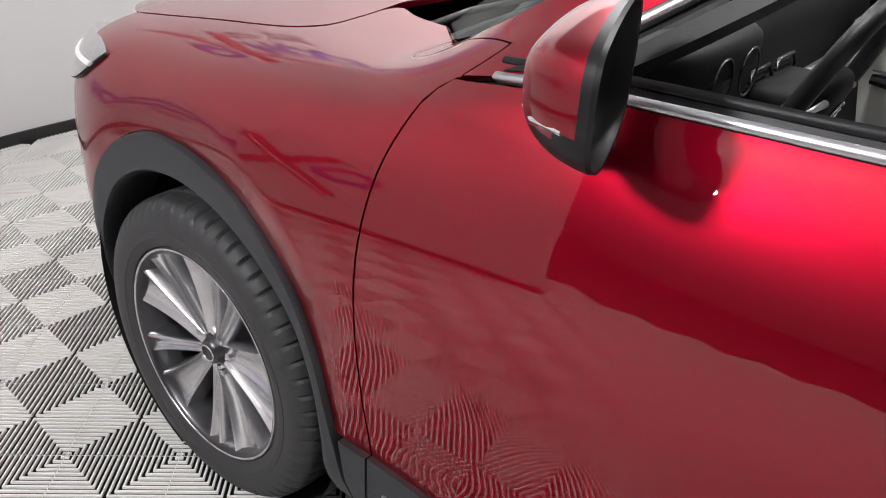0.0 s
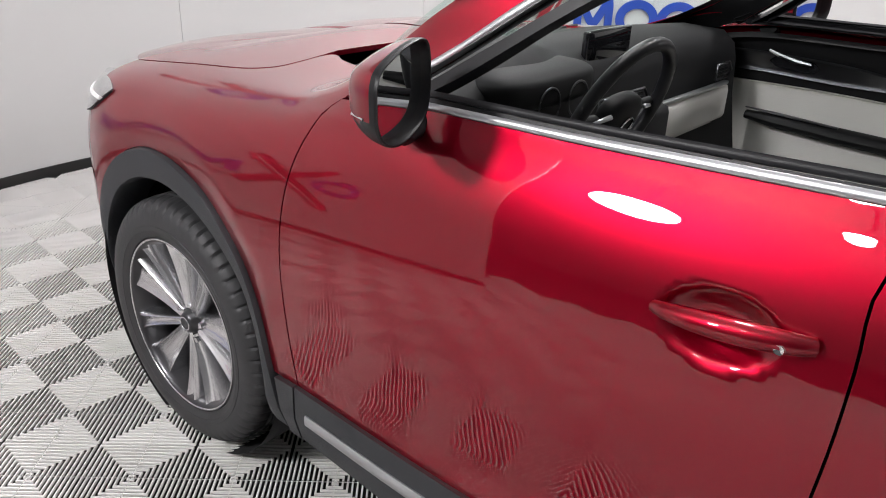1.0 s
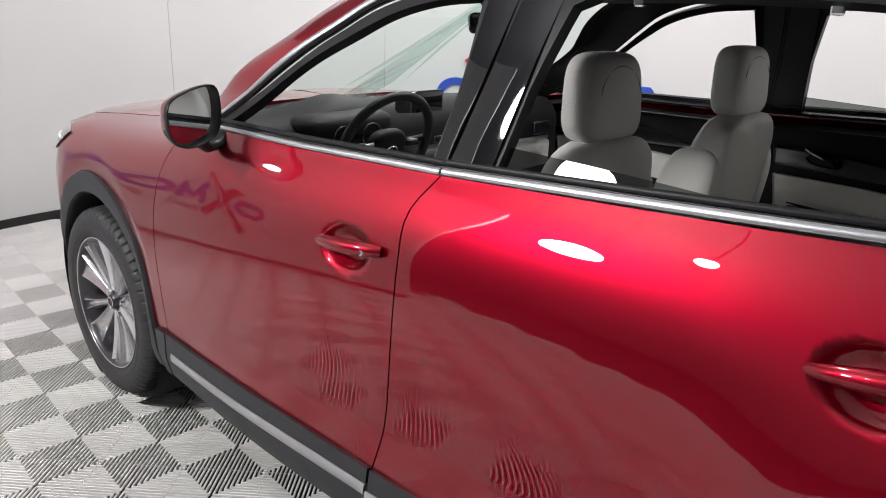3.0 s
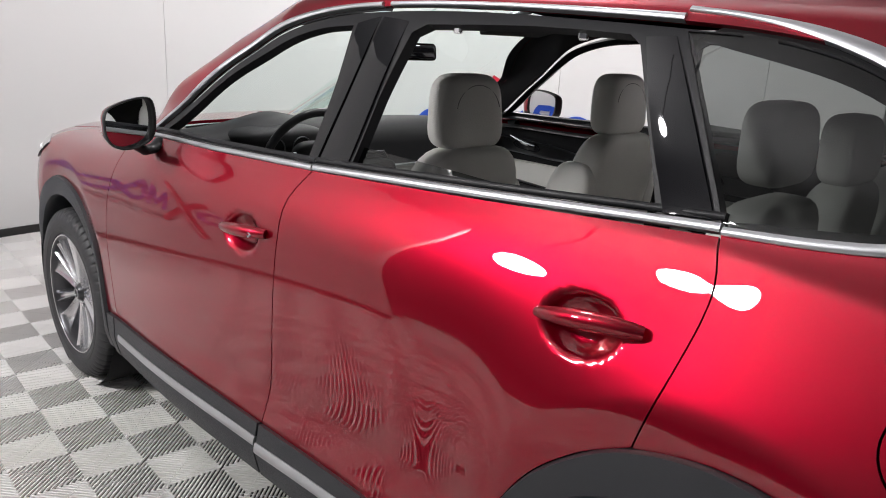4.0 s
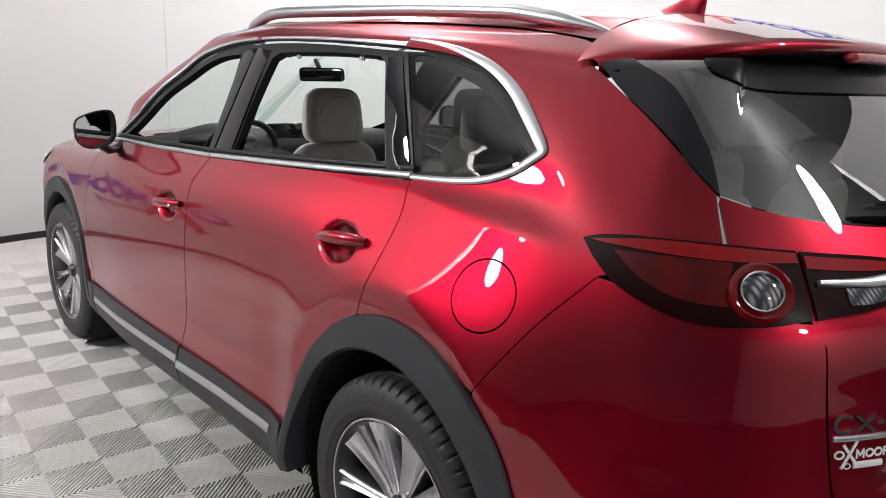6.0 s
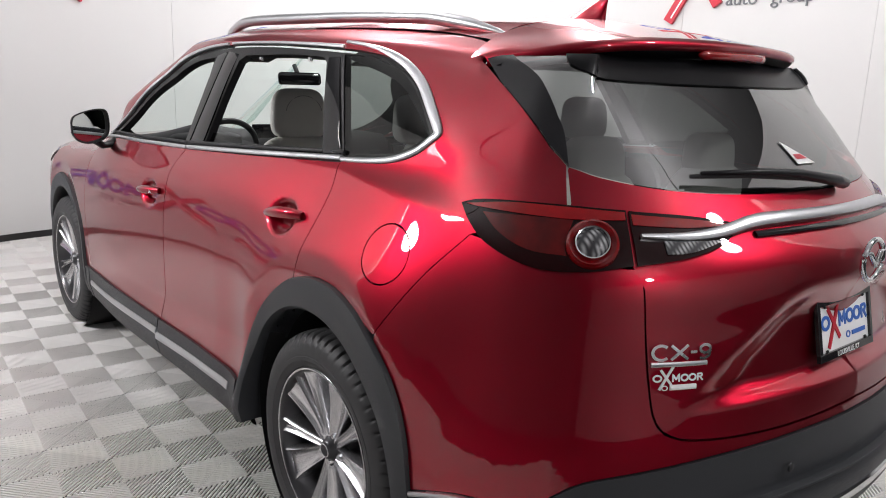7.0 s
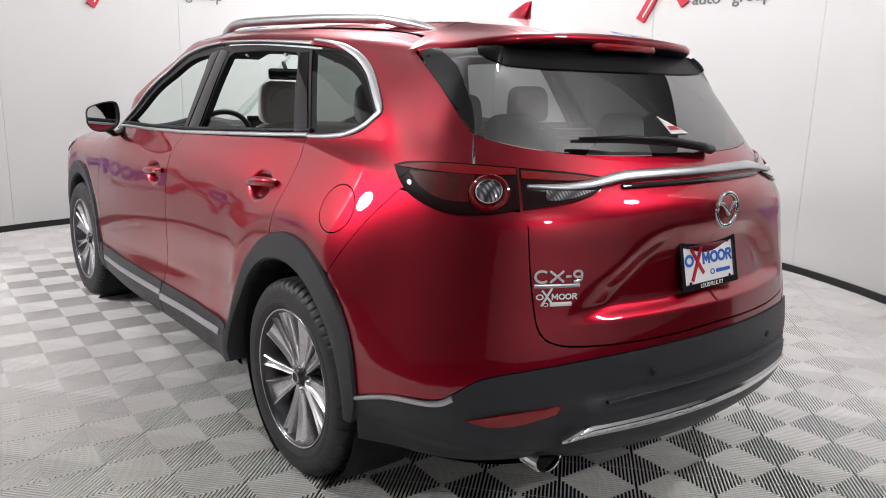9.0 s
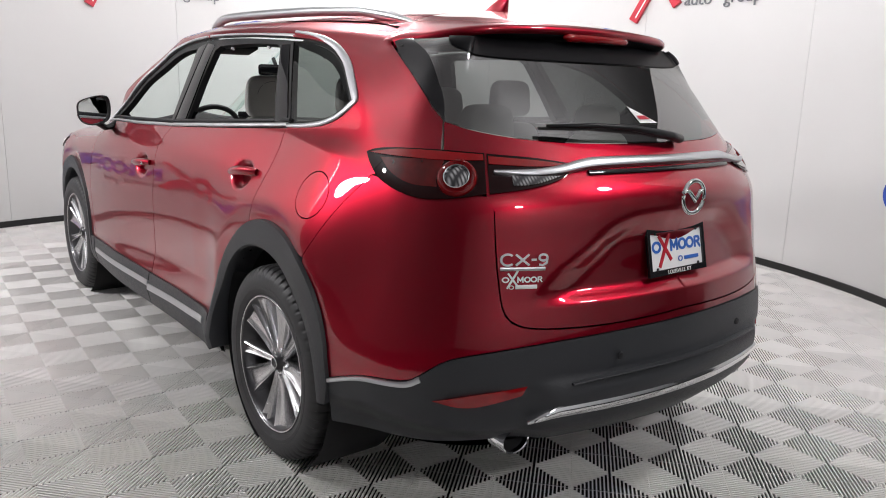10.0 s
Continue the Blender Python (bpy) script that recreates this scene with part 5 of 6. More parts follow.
def on_gate(bm, half, z0):
    """Lay flat work (x along the gate, y outwards, z up) on the tailgate from a half-width inwards."""
    co = np.array([tuple(v.co) for v in bm.verts])
    u = u_x(half - co[:, 0])
    v = level(u, z0 + co[:, 2])
    p = skin_v(u, v) + skin_n(u, v) * (co[:, 1:2] + .001)
    for q, c in zip(bm.verts, p):
        q.co = c
    return bm


# badges beside the plate, as plain shapes
B_H = .016
arc = [(.020 + .018 * math.cos(a), B_H * math.sin(a)) for a in np.linspace(radians(45), radians(315), 22)]
for nm, pts in (("badge_arc", arc), ("badge_bar", straight((.042, B_H), (.080, -B_H), n=3)), ("badge_bar", straight((.080, B_H), (.042, -B_H), n=3)), ("badge_dash", straight((.086, 0), (.101, 0), n=3)),
                ("badge_ring", ring_pts(.121, .006, .012, .009, 20)), ("badge_bar", straight((.133, .004), (.131, -.010), (.119, -.0165), (.108, -.0145), n=3))):
    part(nm, on_gate(stroke(pts, .0065, .004), .683, .942), CHROME, gate, "small raised chrome shape", False)
on_tail(.683, .556, .910, .009, .002, BRUSHED, "badge_strip", "thin silver strip under the badge", gate)
for group in mark_shapes(.064, .0012):
    for nm, bm in group:
        part("decal_" + nm.replace("red_", ""), on_gate(bm, .622, .884), WHITE, gate, "white decal shape", False)
part("decal_ring", on_gate(stroke(ring_pts(0, 0, .006, .005, 16), .002, .001), .652, .862), WHITE, gate, "white decal shape", False)
on_tail(.641, .580, .857, .010, .001, WHITE, "decal_bar", "white decal bar", gate)

# ---- number plate, in its frame ----
plate_c, plate_tilt = Vector((0, -2.553, .925)), -12


def plate_part(name, size, at, mat, parent, label, bevel=.001):
    bm = box_bm(size, at, bevel, 1)
    bmesh.ops.transform(bm, matrix=Matrix.Translation(plate_c) @ Matrix.Rotation(radians(plate_tilt), 4, "X"), verts=bm.verts)
    return part(name, bm, mat, parent, label, False)


plate_part("plate_frame", (.306, .012, .022), (0, 0, .071), BLACK, gate, "black plate frame")
plate_part("plate_frame", (.306, .012, .02), (0, 0, -.071), BLACK, gate, "black plate frame")
plate_part("plate_frame", (.014, .012, .122), (-.146, 0, 0), BLACK, gate, "black plate frame")
plate_part("plate_frame", (.014, .012, .122), (.146, 0, 0), BLACK, gate, "black plate frame")
pl = plate_part("plate", (.296, .004, .15), (0, .003, 0), WHITE, gate, "white dealer plate with blue and red bars")
PLATE_AT = Matrix.Translation(plate_c) @ Matrix.Rotation(radians(plate_tilt), 4, "X")


def plate_mark(nm, bm, mat, label, x, z):
    bmesh.ops.transform(bm, matrix=PLATE_AT @ Matrix.Translation((x, .001, z)) @ Matrix.Diagonal((1, -1, 1, 1)), verts=bm.verts)
    bmesh.ops.reverse_faces(bm, faces=bm.faces)
    part(nm, bm, mat, pl, label, False)


blues, reds = mark_shapes(.145, .002)
for nm, bm in blues:
    plate_mark("plate_" + nm, bm, PLATEBLUE, "blue printed shape", 0, .014)
for nm, bm in reds:
    plate_mark("plate_bar", bm, REDSIGN, "red slanting bar", 0, .006)
plate_mark("plate_ring", stroke(ring_pts(0, 0, .010, .008, 18), .003, .002), PLATEBLUE, "small blue ring", .018, -.034)
plate_part("plate_bar", (.078, .003, .012), (.078, -.0005, -.034), PLATEBLUE, pl, "blue bar")
plate_part("plate_bar", (.11, .002, .007), (0, -.0065, .072), WHITE, pl, "white bar")
words = bpy.data.curves.new("lettering", "FONT")
words.body, words.size, words.extrude, words.align_x, words.align_y = "LOUISVILLE, KY", .0185, .0006, "CENTER", "CENTER"
words.materials.append(WHITE)
lettering = attach(new("lettering", words), pl)
lettering.matrix_basis = PLATE_AT @ Matrix.Translation((0, -.0068, -.072)) @ Matrix.Rotation(radians(90), 4, "X")
lettering["label"] = "small white raised words"
for x in (-.11, .11):
    for z in (-.058, .058):
        plate_part("plate_screw", (.011, .006, .011), (x, -.003, z), SATIN, pl, "black screw cap", .003)

# ---- rear bumper ----
CLAD_TOP = [(U(-1.965), .493), (5.16, .544), (5.309, .564), (5.362, .590), (5.458, .650), (5.68, .688), (5.973, .705), (U_END, .710)]
bump = outline(CLAD_TOP, [(U_END, .710), (U_END, .36)], [(U_END, .36), (5.9, .37), (5.6, .36), (5.35, .335), (U(-1.94), .315)], [(U(-1.94), .315), (U(-1.965), .493)], n=44)


def bumper_form(uv, p):
    x, z = np.abs(p[:, 0]), p[:, 2]
    ledge = .022 * glide(.60, .54, z) * glide(.62, .5, x)
    low = -.03 * glide(.46, .36, z)
    pocket = -.02 * np.clip(1 - ((x - .70) / .16) ** 2, 0, 1) * np.clip(1 - ((z - .50) / .07) ** 2, 0, 1)
    return ledge + low + pocket


d = panel_data(bump, out=.006, lip=.05, du=.022, dv=.18, shape=bumper_form)
rb = sheet("rear_bumper", joined(d, flipped(d)), CLAD, car, "black plastic rear bumper")
for s in (L, RT):
    put_raw("edge_strip", ribbon(smooth_through(CLAD_TOP[:4], 40), .014, .008, .003, -1), BRUSHED, rb, s, "satin silver edge strip")
    rf = outline([(5.40, .520), (5.52, .548), (5.665, .570)], [(5.665, .570), (5.65, .542)], [(5.65, .542), (5.50, .507), (5.40, .520)], n=16)
    put("reflector", panel_data(rf, out=.006, lip=.02, du=.025), REDLENS, rb, s, "red reflector strip")
    v, f = lathe([(-.10, .042), (0.0, .046), (.006, .044), (.004, .040), (-.10, .038)], 40)
    ex = [(p[1] * 1.25 - .60, -2.455 - p[0] * 1.0, p[2] * .92 + .366) for p in v]
    pipe = put_raw("tailpipe", (ex, [t[::-1] for t in f]), CHROME, car, s, "oval chrome tailpipe")
    # a plain black cone closes the pipe's mouth
    v, f = lathe([(-.012, .0395), (-.03, .030), (-.06, .001)], 32)
    put_raw("pipe_bore", ([(p[1] * 1.25 - .60, -2.455 - p[0], p[2] * .92 + .366) for p in v], [t[::-1] for t in f]), DARK, pipe, s, "black bore inside the tailpipe")
    sen = skin(float(u_x(.315)), .634)
    v, f = lathe([(.0, .013), (.004, .011), (.005, .001)], 20)
    put_raw("parking_sensor", ([(p[1] + sen[0], sen[1] - .018 - p[0], p[2] + sen[2]) for p in v], [t[::-1] for t in f]), SATIN, rb, s, "black parking sensor")
sk = smooth_through([(5.665, .462), (5.78, .470), (5.95, .472), (U_END, .474)], 40)
for s in (L, RT):
    put_raw("skid_trim", ribbon(sk, np.interp(np.linspace(0, 1, 40), [0, .15, 1], [.008, .034, .036]), .016, .016, 1), CHROME, rb, s, "chrome skid trim")
    ln = smooth_through([(5.80, .565), (5.95, .575), (U_END, .578)], 20)
    put_raw("bumper_ledge", ribbon(ln, .006, .02, .012, 1), CLAD, rb, s, "moulded ledge")

# rear wiper
v, f = tube([(.10, -2.452, 1.275), (.03, -2.466, 1.289), (-.15, -2.456, 1.314), (-.30, -2.425, 1.322), (-.45, -2.365, 1.318)], [.02, .017, .013, .010, .006], 10, flat=.8)
wiper = raw("rear_wiper", v, f, SATIN, car, "black rear wiper")
v, f = tube([(.07, -2.450, 1.276), (-.10, -2.447, 1.300), (-.30, -2.412, 1.312), (-.47, -2.350, 1.310)], [.007, .009, .008, .005], 8)
raw("wiper_blade", v, f, RUBBER, wiper, "black rubber blade")
# paper inside the rear window
stick = []
for x, z in ((-.045, 1.376), (-.032, 1.322), (.063, 1.322)):
    q = skin(U_END - abs(x), z)
    stick.append((x, float(q[1]) - .005, z + .003))
st = raw("window_sticker", stick + [(a, b + .003, c) for a, b, c in stick], [(0, 1, 2), (5, 4, 3), (0, 3, 4, 1), (1, 4, 5, 2), (2, 5, 3, 0)], WHITE, car, "white paper sticker with a red stripe", False)
stripe = [tuple(np.array(stick[1]) * (1 - a - b) + np.array(stick[0]) * a + np.array(stick[2]) * b + np.array((0, -.002, .001))) for a, b in ((.2, .1), (.2, .7), (.42, .5), (.42, .08))]
raw("sticker_stripe", stripe, [(0, 1, 2, 3)], REDSIGN, st, "red stripe", False)

# ---- roof rails and fin ----
for s in (L, RT):
    ys = np.linspace(.34, -1.74, 52)
    pts, rad = [], []
    for k, y in enumerate(ys):
        t = k / 51
        edge = skin_v(np.array([U(y)]), np.array([11.55]))[0]
        lift = -.006 + .036 * min(1, min(t / .2, (1 - t) / .16)) ** .8
        pts.append(edge + (0.0, 0, lift))
        rad.append(.006 + .018 * min(1, min(t / .06, (1 - t) / .08)))
    rail = put_raw("roof_rail", tube(pts, rad, 12, flat=.85), BRUSHED, car, s, "satin silver roof rail")
fin_rows = []
for f_, (l, w, h) in zip(np.linspace(0, 1, 7), [(.19, .034, 0), (.17, .027, .012), (.14, .018, .026), (.105, .011, .042), (.07, .007, .058), (.045, .004, .07), (.03, .001, .076)]):
    back = -1.67 - .012 * f_
    fin_rows.append([(math.copysign(w, math.cos(a)) * abs(math.cos(a)) ** .8 if True else 0, back + l / 2 + l / 2 * math.sin(a) , 1.705 + h) for a in np.linspace(0, 2 * math.pi, 24, endpoint=False)])
fv = [p for r in fin_rows for p in r]
ff = [(r * 24 + i, r * 24 + (i + 1) % 24, (r + 1) * 24 + (i + 1) % 24, (r + 1) * 24 + i) for r in range(6) for i in range(24)]
raw("roof_antenna", fv, ff, PAINT, car, "red fin antenna")

# ---- nose ----
nose_low = outline([(U(1.95), .90), (U(2.1), .89), (U(2.25), .88), (.02, .87)], [(.02, .87), (.02, .40)], [(.02, .40), (U(2.2), .38), (U(1.96), .40)], [(U(1.96), .40), (U(1.958), .65), (U(1.95), .90)], n=24)
d = panel_data(nose_low, out=.0, lip=.02, du=.05)
sheet("front_bumper", joined(d, flipped(d)), PAINT, car, "red front bumper")
low = outline([(U(1.96), .40), (U(2.2), .38), (.02, .40)], [(.02, .40), (.02, .26)], [(.02, .26), (U(2.1), .26), (U(1.93), .28)], [(U(1.93), .28), (U(1.96), .40)], n=16)
d = panel_data(low, out=.004, lip=.03, du=.05)
sheet("front_apron", joined(d, flipped(d)), CLAD, car, "black plastic front apron")
for s in (L, RT):
    hl = outline([(U(1.79), .990), (U(1.88), 1.004), (U(2.12), .985), (U(2.26), .94)], [(U(2.26), .94), (U(2.2), .885), (U(2.05), .88)], [(U(2.05), .88), (U(1.90), .92), (U(1.79), .990)], n=16)
    hd = put("headlamp", panel_data(hl, out=.006, lip=.02, du=.03), CLEARLENS, car, s, "clear headlamp")
    put_raw("headlamp_seal", ribbon(smooth_through([(U(1.792), .986), (U(1.84), .948), (U(1.90), .917), (U(2.05), .878)], 20), .003, .003, .003, 1), SATIN, hd, s, "black lamp seal")
    put_raw("running_light", ribbon(smooth_through([(U(1.83), .962), (U(1.95), .958), (U(2.1), .95)], 16), .016, .008, .003, 1), WHITE, hd, s, "white running-light strip")
cg = grid_skin(np.linspace(U(1.42), U(1.06), 14), np.linspace(9.0, 13, 16), -.035)
sheet("cowl", joined(cg, flipped(cg)), SATIN, car, "black cowl under the windscreen")
for x0, x1 in ((-.62, -.05), (.0, .6)):
    v, f = tube([(x0, 1.20, 1.078), ((x0 + x1) / 2, 1.22, 1.10), (x1, 1.19, 1.112)], [.012, .009, .006], 8)
    raw("front_wiper", v, f, SATIN, car, "black front wiper")

# ---- wheels ----


def tyre_mesh():
    prof = [(-.105, .262), (-.118, .268), (-.1255, .288), (-.1265, .2885), (-.1272, .301), (-.1258, .302), (-.127, .316), (-.124, .338), (-.117, .353), (-.108, .363), (-.10, .369), (-.085, .3735), (-.062, .3755), (-.060, .368), (-.050, .368), (-.048, .376),
            (-.016, .3765), (-.014, .3685), (.0, .3685)]
    prof = prof + [(-a, r) for a, r in prof[::-1][1:]]
    n = 360
    verts, faces = [], []
    k = len(prof)
    for j in range(n):
        a = 2 * math.pi * j / n
        notch = j % 6 == 0
        for i, (s, r) in enumerate(prof):
            sh = abs(s)
            rr = r
            if notch and .07 < sh < .118 and r > .352:
                rr = r - .007
            if j % 18 in (3, 10) and sh < .05 and r > .37:
                rr = r - .004
            verts.append((s, rr * math.cos(a), rr * math.sin(a)))
    for j in range(n):
        for i in range(k - 1):
            a, b = j * k + i, ((j + 1) % n) * k + i
            faces.append((a, a + 1, b + 1, b))
    return verts, faces


def spoke_mesh(cols, width):
    """One spoke, lofted along the radius: cols give the section as (across, depth), width its half-width."""
    verts, faces = [], []
    rs = np.linspace(.040, .254, 20)
    for r in rs:
        t = (r - .040) / .214
        w = width(t)
        face = -.090 - .019 * t + .010 * (1 - t) ** 2 + .006 * math.sin(math.pi * t)
        for c, dpt in cols:
            verts.append((face + dpt * (.45 + .55 * min(1, t * 3)), c * w, r))
    k = len(cols)
    for i in range(len(rs) - 1):
        for j in range(k - 1):
            a = i * k + j
            faces.append((a, a + 1, a + k + 1, a + k))
    return verts, faces


BROAD = [(-1.12, .05), (-1.05, .016), (-.98, .002), (-.86, -.002), (-.74, .002), (-.62, .010), (-.2, .0145), (.3, .013), (.7, .008), (.88, .003), (.98, .002), (1.05, .014), (1.12, .05)]
SLIM = [(-1.4, .05), (-1.15, .016), (-1.0, .003), (-.72, -.001), (-.45, .003), (-.2, .009), (.2, .009), (.45, .003), (.72, -.001), (1.0, .003), (1.15, .016), (1.4, .05)]


def build_wheel():
    v, f = lathe([(-.112, .266), (-.118, .262), (-.117, .255), (-.108, .249), (-.095, .244), (-.04, .232), (.06, .226), (.10, .25), (.11, .262)], 96)
    wheel = raw("wheel", v, f, GUNMETAL, car, "ten-spoke silver alloy wheel")
    v, f = lathe([(-.1185, .2625), (-.1195, .2602), (-.1175, .257), (-.113, .2558)], 96)
    lip = raw("rim_lip", v, f, ALLOY, wheel, "bright machined rim lip")
    v, f = tyre_mesh()
    t = raw("tyre", v, f, RUBBER, wheel, "black road tyre")
    t.data.set_sharp_from_angle(angle=radians(35))
    for kind, cols, width, shift in (("broad", BROAD, lambda t: .019 + .029 * t + .012 * t**4, -4), ("slim", SLIM, lambda t: .012 + .009 * t + .008 * t**6, 27)):
        v, f = spoke_mesh(cols, width)
        sm = mesh_of("spoke", v, f, ALLOY)
        sm.set_sharp_from_angle(angle=radians(50))
        for k in range(5):
            sp = attach(new("spoke", sm), wheel)
            sp.matrix_basis = Matrix.Rotation(radians(72 * k + shift + 8), 4, "X")
            sp["label"] = kind + " silver spoke"
    v, f = lathe([(-.094, .001), (-.0945, .02), (-.092, .029), (-.086, .031), (-.06, .05), (-.03, .075), (.0, .08)], 40)
    raw("hub", v, f, GUNMETAL, wheel, "dark hub")
    ring = [(-.0965, .022 * math.cos(a), .019 * math.sin(a)) for a in np.linspace(0, 2 * math.pi, 28, endpoint=False)]
    v, f = tube(ring, .002, 6, True)
    raw("cap_ring", v, f, CHROME, wheel, "chrome ring on the hub cap")
    for k in range(5):
        a = radians(72 * k + 26)
        bm = bmesh.new()
        bmesh.ops.create_cone(bm, cap_ends=True, segments=6, radius1=.0105, radius2=.0085, depth=.03)
        bmesh.ops.transform(bm, matrix=Matrix.Translation((-.068, .057 * math.cos(a), .057 * math.sin(a))) @ Matrix.Rotation(radians(-90), 4, "Y"), verts=bm.verts)
        part("wheel_nut", bm, CHROME, wheel, "chrome wheel nut", False)
    v, f = lathe([(.0, .05), (.0, .165), (.02, .165), (.02, .05)], 48)
    raw("brake_disc", v, f, GUNMETAL, wheel, "steel brake disc")
    return wheel


wheel = build_wheel()
wheel.location = (-.83, 1.465, .372)
for k, (x, y, turn) in enumerate(((-.83, -1.465, 17), (.83, 1.465, 3), (.83, -1.465, 40))):
    m = Matrix.Translation((x, y, .372)) @ (Matrix.Rotation(math.pi, 4, "Z") if x > 0 else Matrix.Identity(4)) @ Matrix.Rotation(radians(turn), 4, "X")
    w = copy_thing(wheel, m)

# ---- door mirrors ----
def door_mirror(side):
    """A rounded shell, painted above, black below and along its rear edge, with the glass set deep in its back."""
    ring = smooth_through([(-1.118, 1.222), (-1.117, 1.255), (-1.098, 1.28), (-1.03, 1.302), (-.965, 1.308), (-.937, 1.288), (-.931, 1.215), (-.955, 1.166), (-1.03, 1.145), (-1.085, 1.156), (-1.113, 1.187), (-1.118, 1.222)], 49)[:-1]
    n, m = len(ring), 22
    mid = np.array((-1.015, 1.226))

    def loop(k, fwd):
        q = mid + (ring - mid) * k
        return [(x, .512 + .3 * (x + 1.02) * (1 - fwd / .14) + fwd, z) for x, z in q]

    verts = []
    for i in range(m + 1):
        ph = .5 * math.pi * i / m
        verts += loop(max(math.cos(ph), .0) ** .66 if i < m else .02, .088 * math.sin(ph) ** 1.15)
    faces = [(i * n + j, i * n + (j + 1) % n, (i + 1) * n + (j + 1) % n, (i + 1) * n + j) for i in range(m) for j in range(n)]
    faces.append(tuple(m * n + j for j in range(n)))

    def red(t):
        c = np.mean([verts[q] for q in t], axis=0)
        return c[2] > 1.2 + .006 * math.sin(c[0] * 30) and t[0] // n >= 2

    up = [t for t in faces if red(t)]
    rest = [t for t in faces if not red(t)]
    body = put_raw("door_mirror", (verts, [t[::-1] for t in rest]), SHELL, car, side, "black door mirror housing")
    put_raw("cap", (verts, [t[::-1] for t in up]), PAINT, body, side, "red mirror cap")
    rows = [loop(1, 0), loop(.985, -.005), loop(.95, -.004), loop(.92, .002), loop(.895, .02)]
    v = [p for r in rows for p in r]
    f = [(i * n + j, i * n + (j + 1) % n, (i + 1) * n + (j + 1) % n, (i + 1) * n + j) for i in range(4) for j in range(n)]
    put_raw("rim", (v, f), SHELL, body, side, "black mirror rim")
    put_raw("mirror_glass", (loop(.9, .019), [tuple(range(n))]), MIRROR, body, side, "mirror glass", False)
    foot = [(-.885, .60, 1.15), (-.92, .59, 1.133), (-.955, .58, 1.128), (-1.0, .575, 1.16)]
    put_raw("foot", tube(foot, [.034, .028, .026, .03], 12, flat=.62), SHELL, body, side, "black mirror foot")
    put_raw("indicator", tube([(-1.058, .589, 1.197), (-1.094, .553, 1.198), (-1.113, .510, 1.2)], [.003, .0055, .003], 8), CHROME, body, side, "clear indicator strip")


for s in (L, RT):
    door_mirror(s)

# ---- cabin ----
def cushion(cx, cy, cz, hx, hy, hz, power=.45, n=28, m=18, lean=0.0, taper=0.0):
    """A padded block with soft, round edges."""
    verts, faces = [], []
    for i in range(m + 1):
        ph = math.pi * (i / m - .5)
        cp, sp_ = math.copysign(abs(math.cos(ph)) ** power, math.cos(ph)), math.copysign(abs(math.sin(ph)) ** power, math.sin(ph))
        for j in range(n):
            th = 2 * math.pi * j / n
            ct, st_ = math.copysign(abs(math.cos(th)) ** power, math.cos(th)), math.copysign(abs(math.sin(th)) ** power, math.sin(th))
            w = 1 - taper * (sp_ * .5 + .5)
            verts.append((cx + hx * ct * cp * w, cy + hy * st_ * cp + lean * sp_ * hz, cz + hz * sp_))
    for i in range(m):
        for j in range(n):
            faces.append((i * n + j, i * n + (j + 1) % n, (i + 1) * n + (j + 1) % n, (i + 1) * n + j))
    return verts, faces


def front_seat(x):
    v, f = cushion(x, .02, .56, .26, .26, .10, .4)
    seat = raw("front_seat", v, f, LEATHER, car, "pale grey leather front seat")
    v, f = cushion(x, -.30, .92, .235, .075, .32, .45, lean=-.18, taper=.18)
    raw("backrest", v, f, LEATHER, seat, "pale grey leather backrest")
    for sgn in (-1, 1):
        v, f = cushion(x + sgn * .19, -.27, .88, .05, .10, .26, .6, lean=-.18)
        raw("bolster", v, f, LEATHER, seat, "pale grey leather bolster")
    v, f = cushion(x, -.335, 1.335, .132, .055, .108, .5, lean=.06, taper=.16)
    hr = raw("headrest", v, f, LEATHER, seat, "pale grey leather headrest")
    for sgn in (-1, 1):
        v, f = tube([(x + sgn * .06, -.345, 1.16), (x + sgn * .06, -.34, 1.27)], .007, 8)
        raw("headrest_post", v, f, CHROME, seat, "chrome headrest post")
    ring = [(x + .088 * math.cos(a), -.335 + .03 - .0 * a, 1.335 + .078 * math.sin(a)) for a in np.linspace(.2, math.pi - .2, 24)]
    v, f = tube([(a, b - .082 + .006 * math.sin(k / 23 * math.pi), c) for k, (a, b, c) in enumerate(ring)], .0013, 6)
    raw("seam", v, f, STITCH, seat, "grey stitched seam")
    return seat


def rear_seat(x, y=-1.20, w=.23, z=1.37, mat=None):
    mat = mat or LEATHER
    v, f = cushion(x, y + .28, .62, w, .25, .10, .4)
    seat = raw("rear_seat", v, f, mat, car, "pale grey leather rear seat")
    v, f = cushion(x, y - .02, .95, w * .93, .07, .31, .45, lean=-.16, taper=.15)
    raw("backrest", v, f, mat, seat, "pale grey leather backrest")
    v, f = cushion(x, y - .06, z, .115, .05, .085, .5, lean=.04, taper=.12)
    raw("headrest", v, f, mat, seat, "pale grey leather headrest")
    return seat


for x in (-.39, .39):
    front_seat(x)
for x in (-.42, .42):
    rear_seat(x)
rear_seat(0, -1.2, .16, 1.33)
for x in (-.30, .30):
    rear_seat(x, -1.86, .22, 1.28)

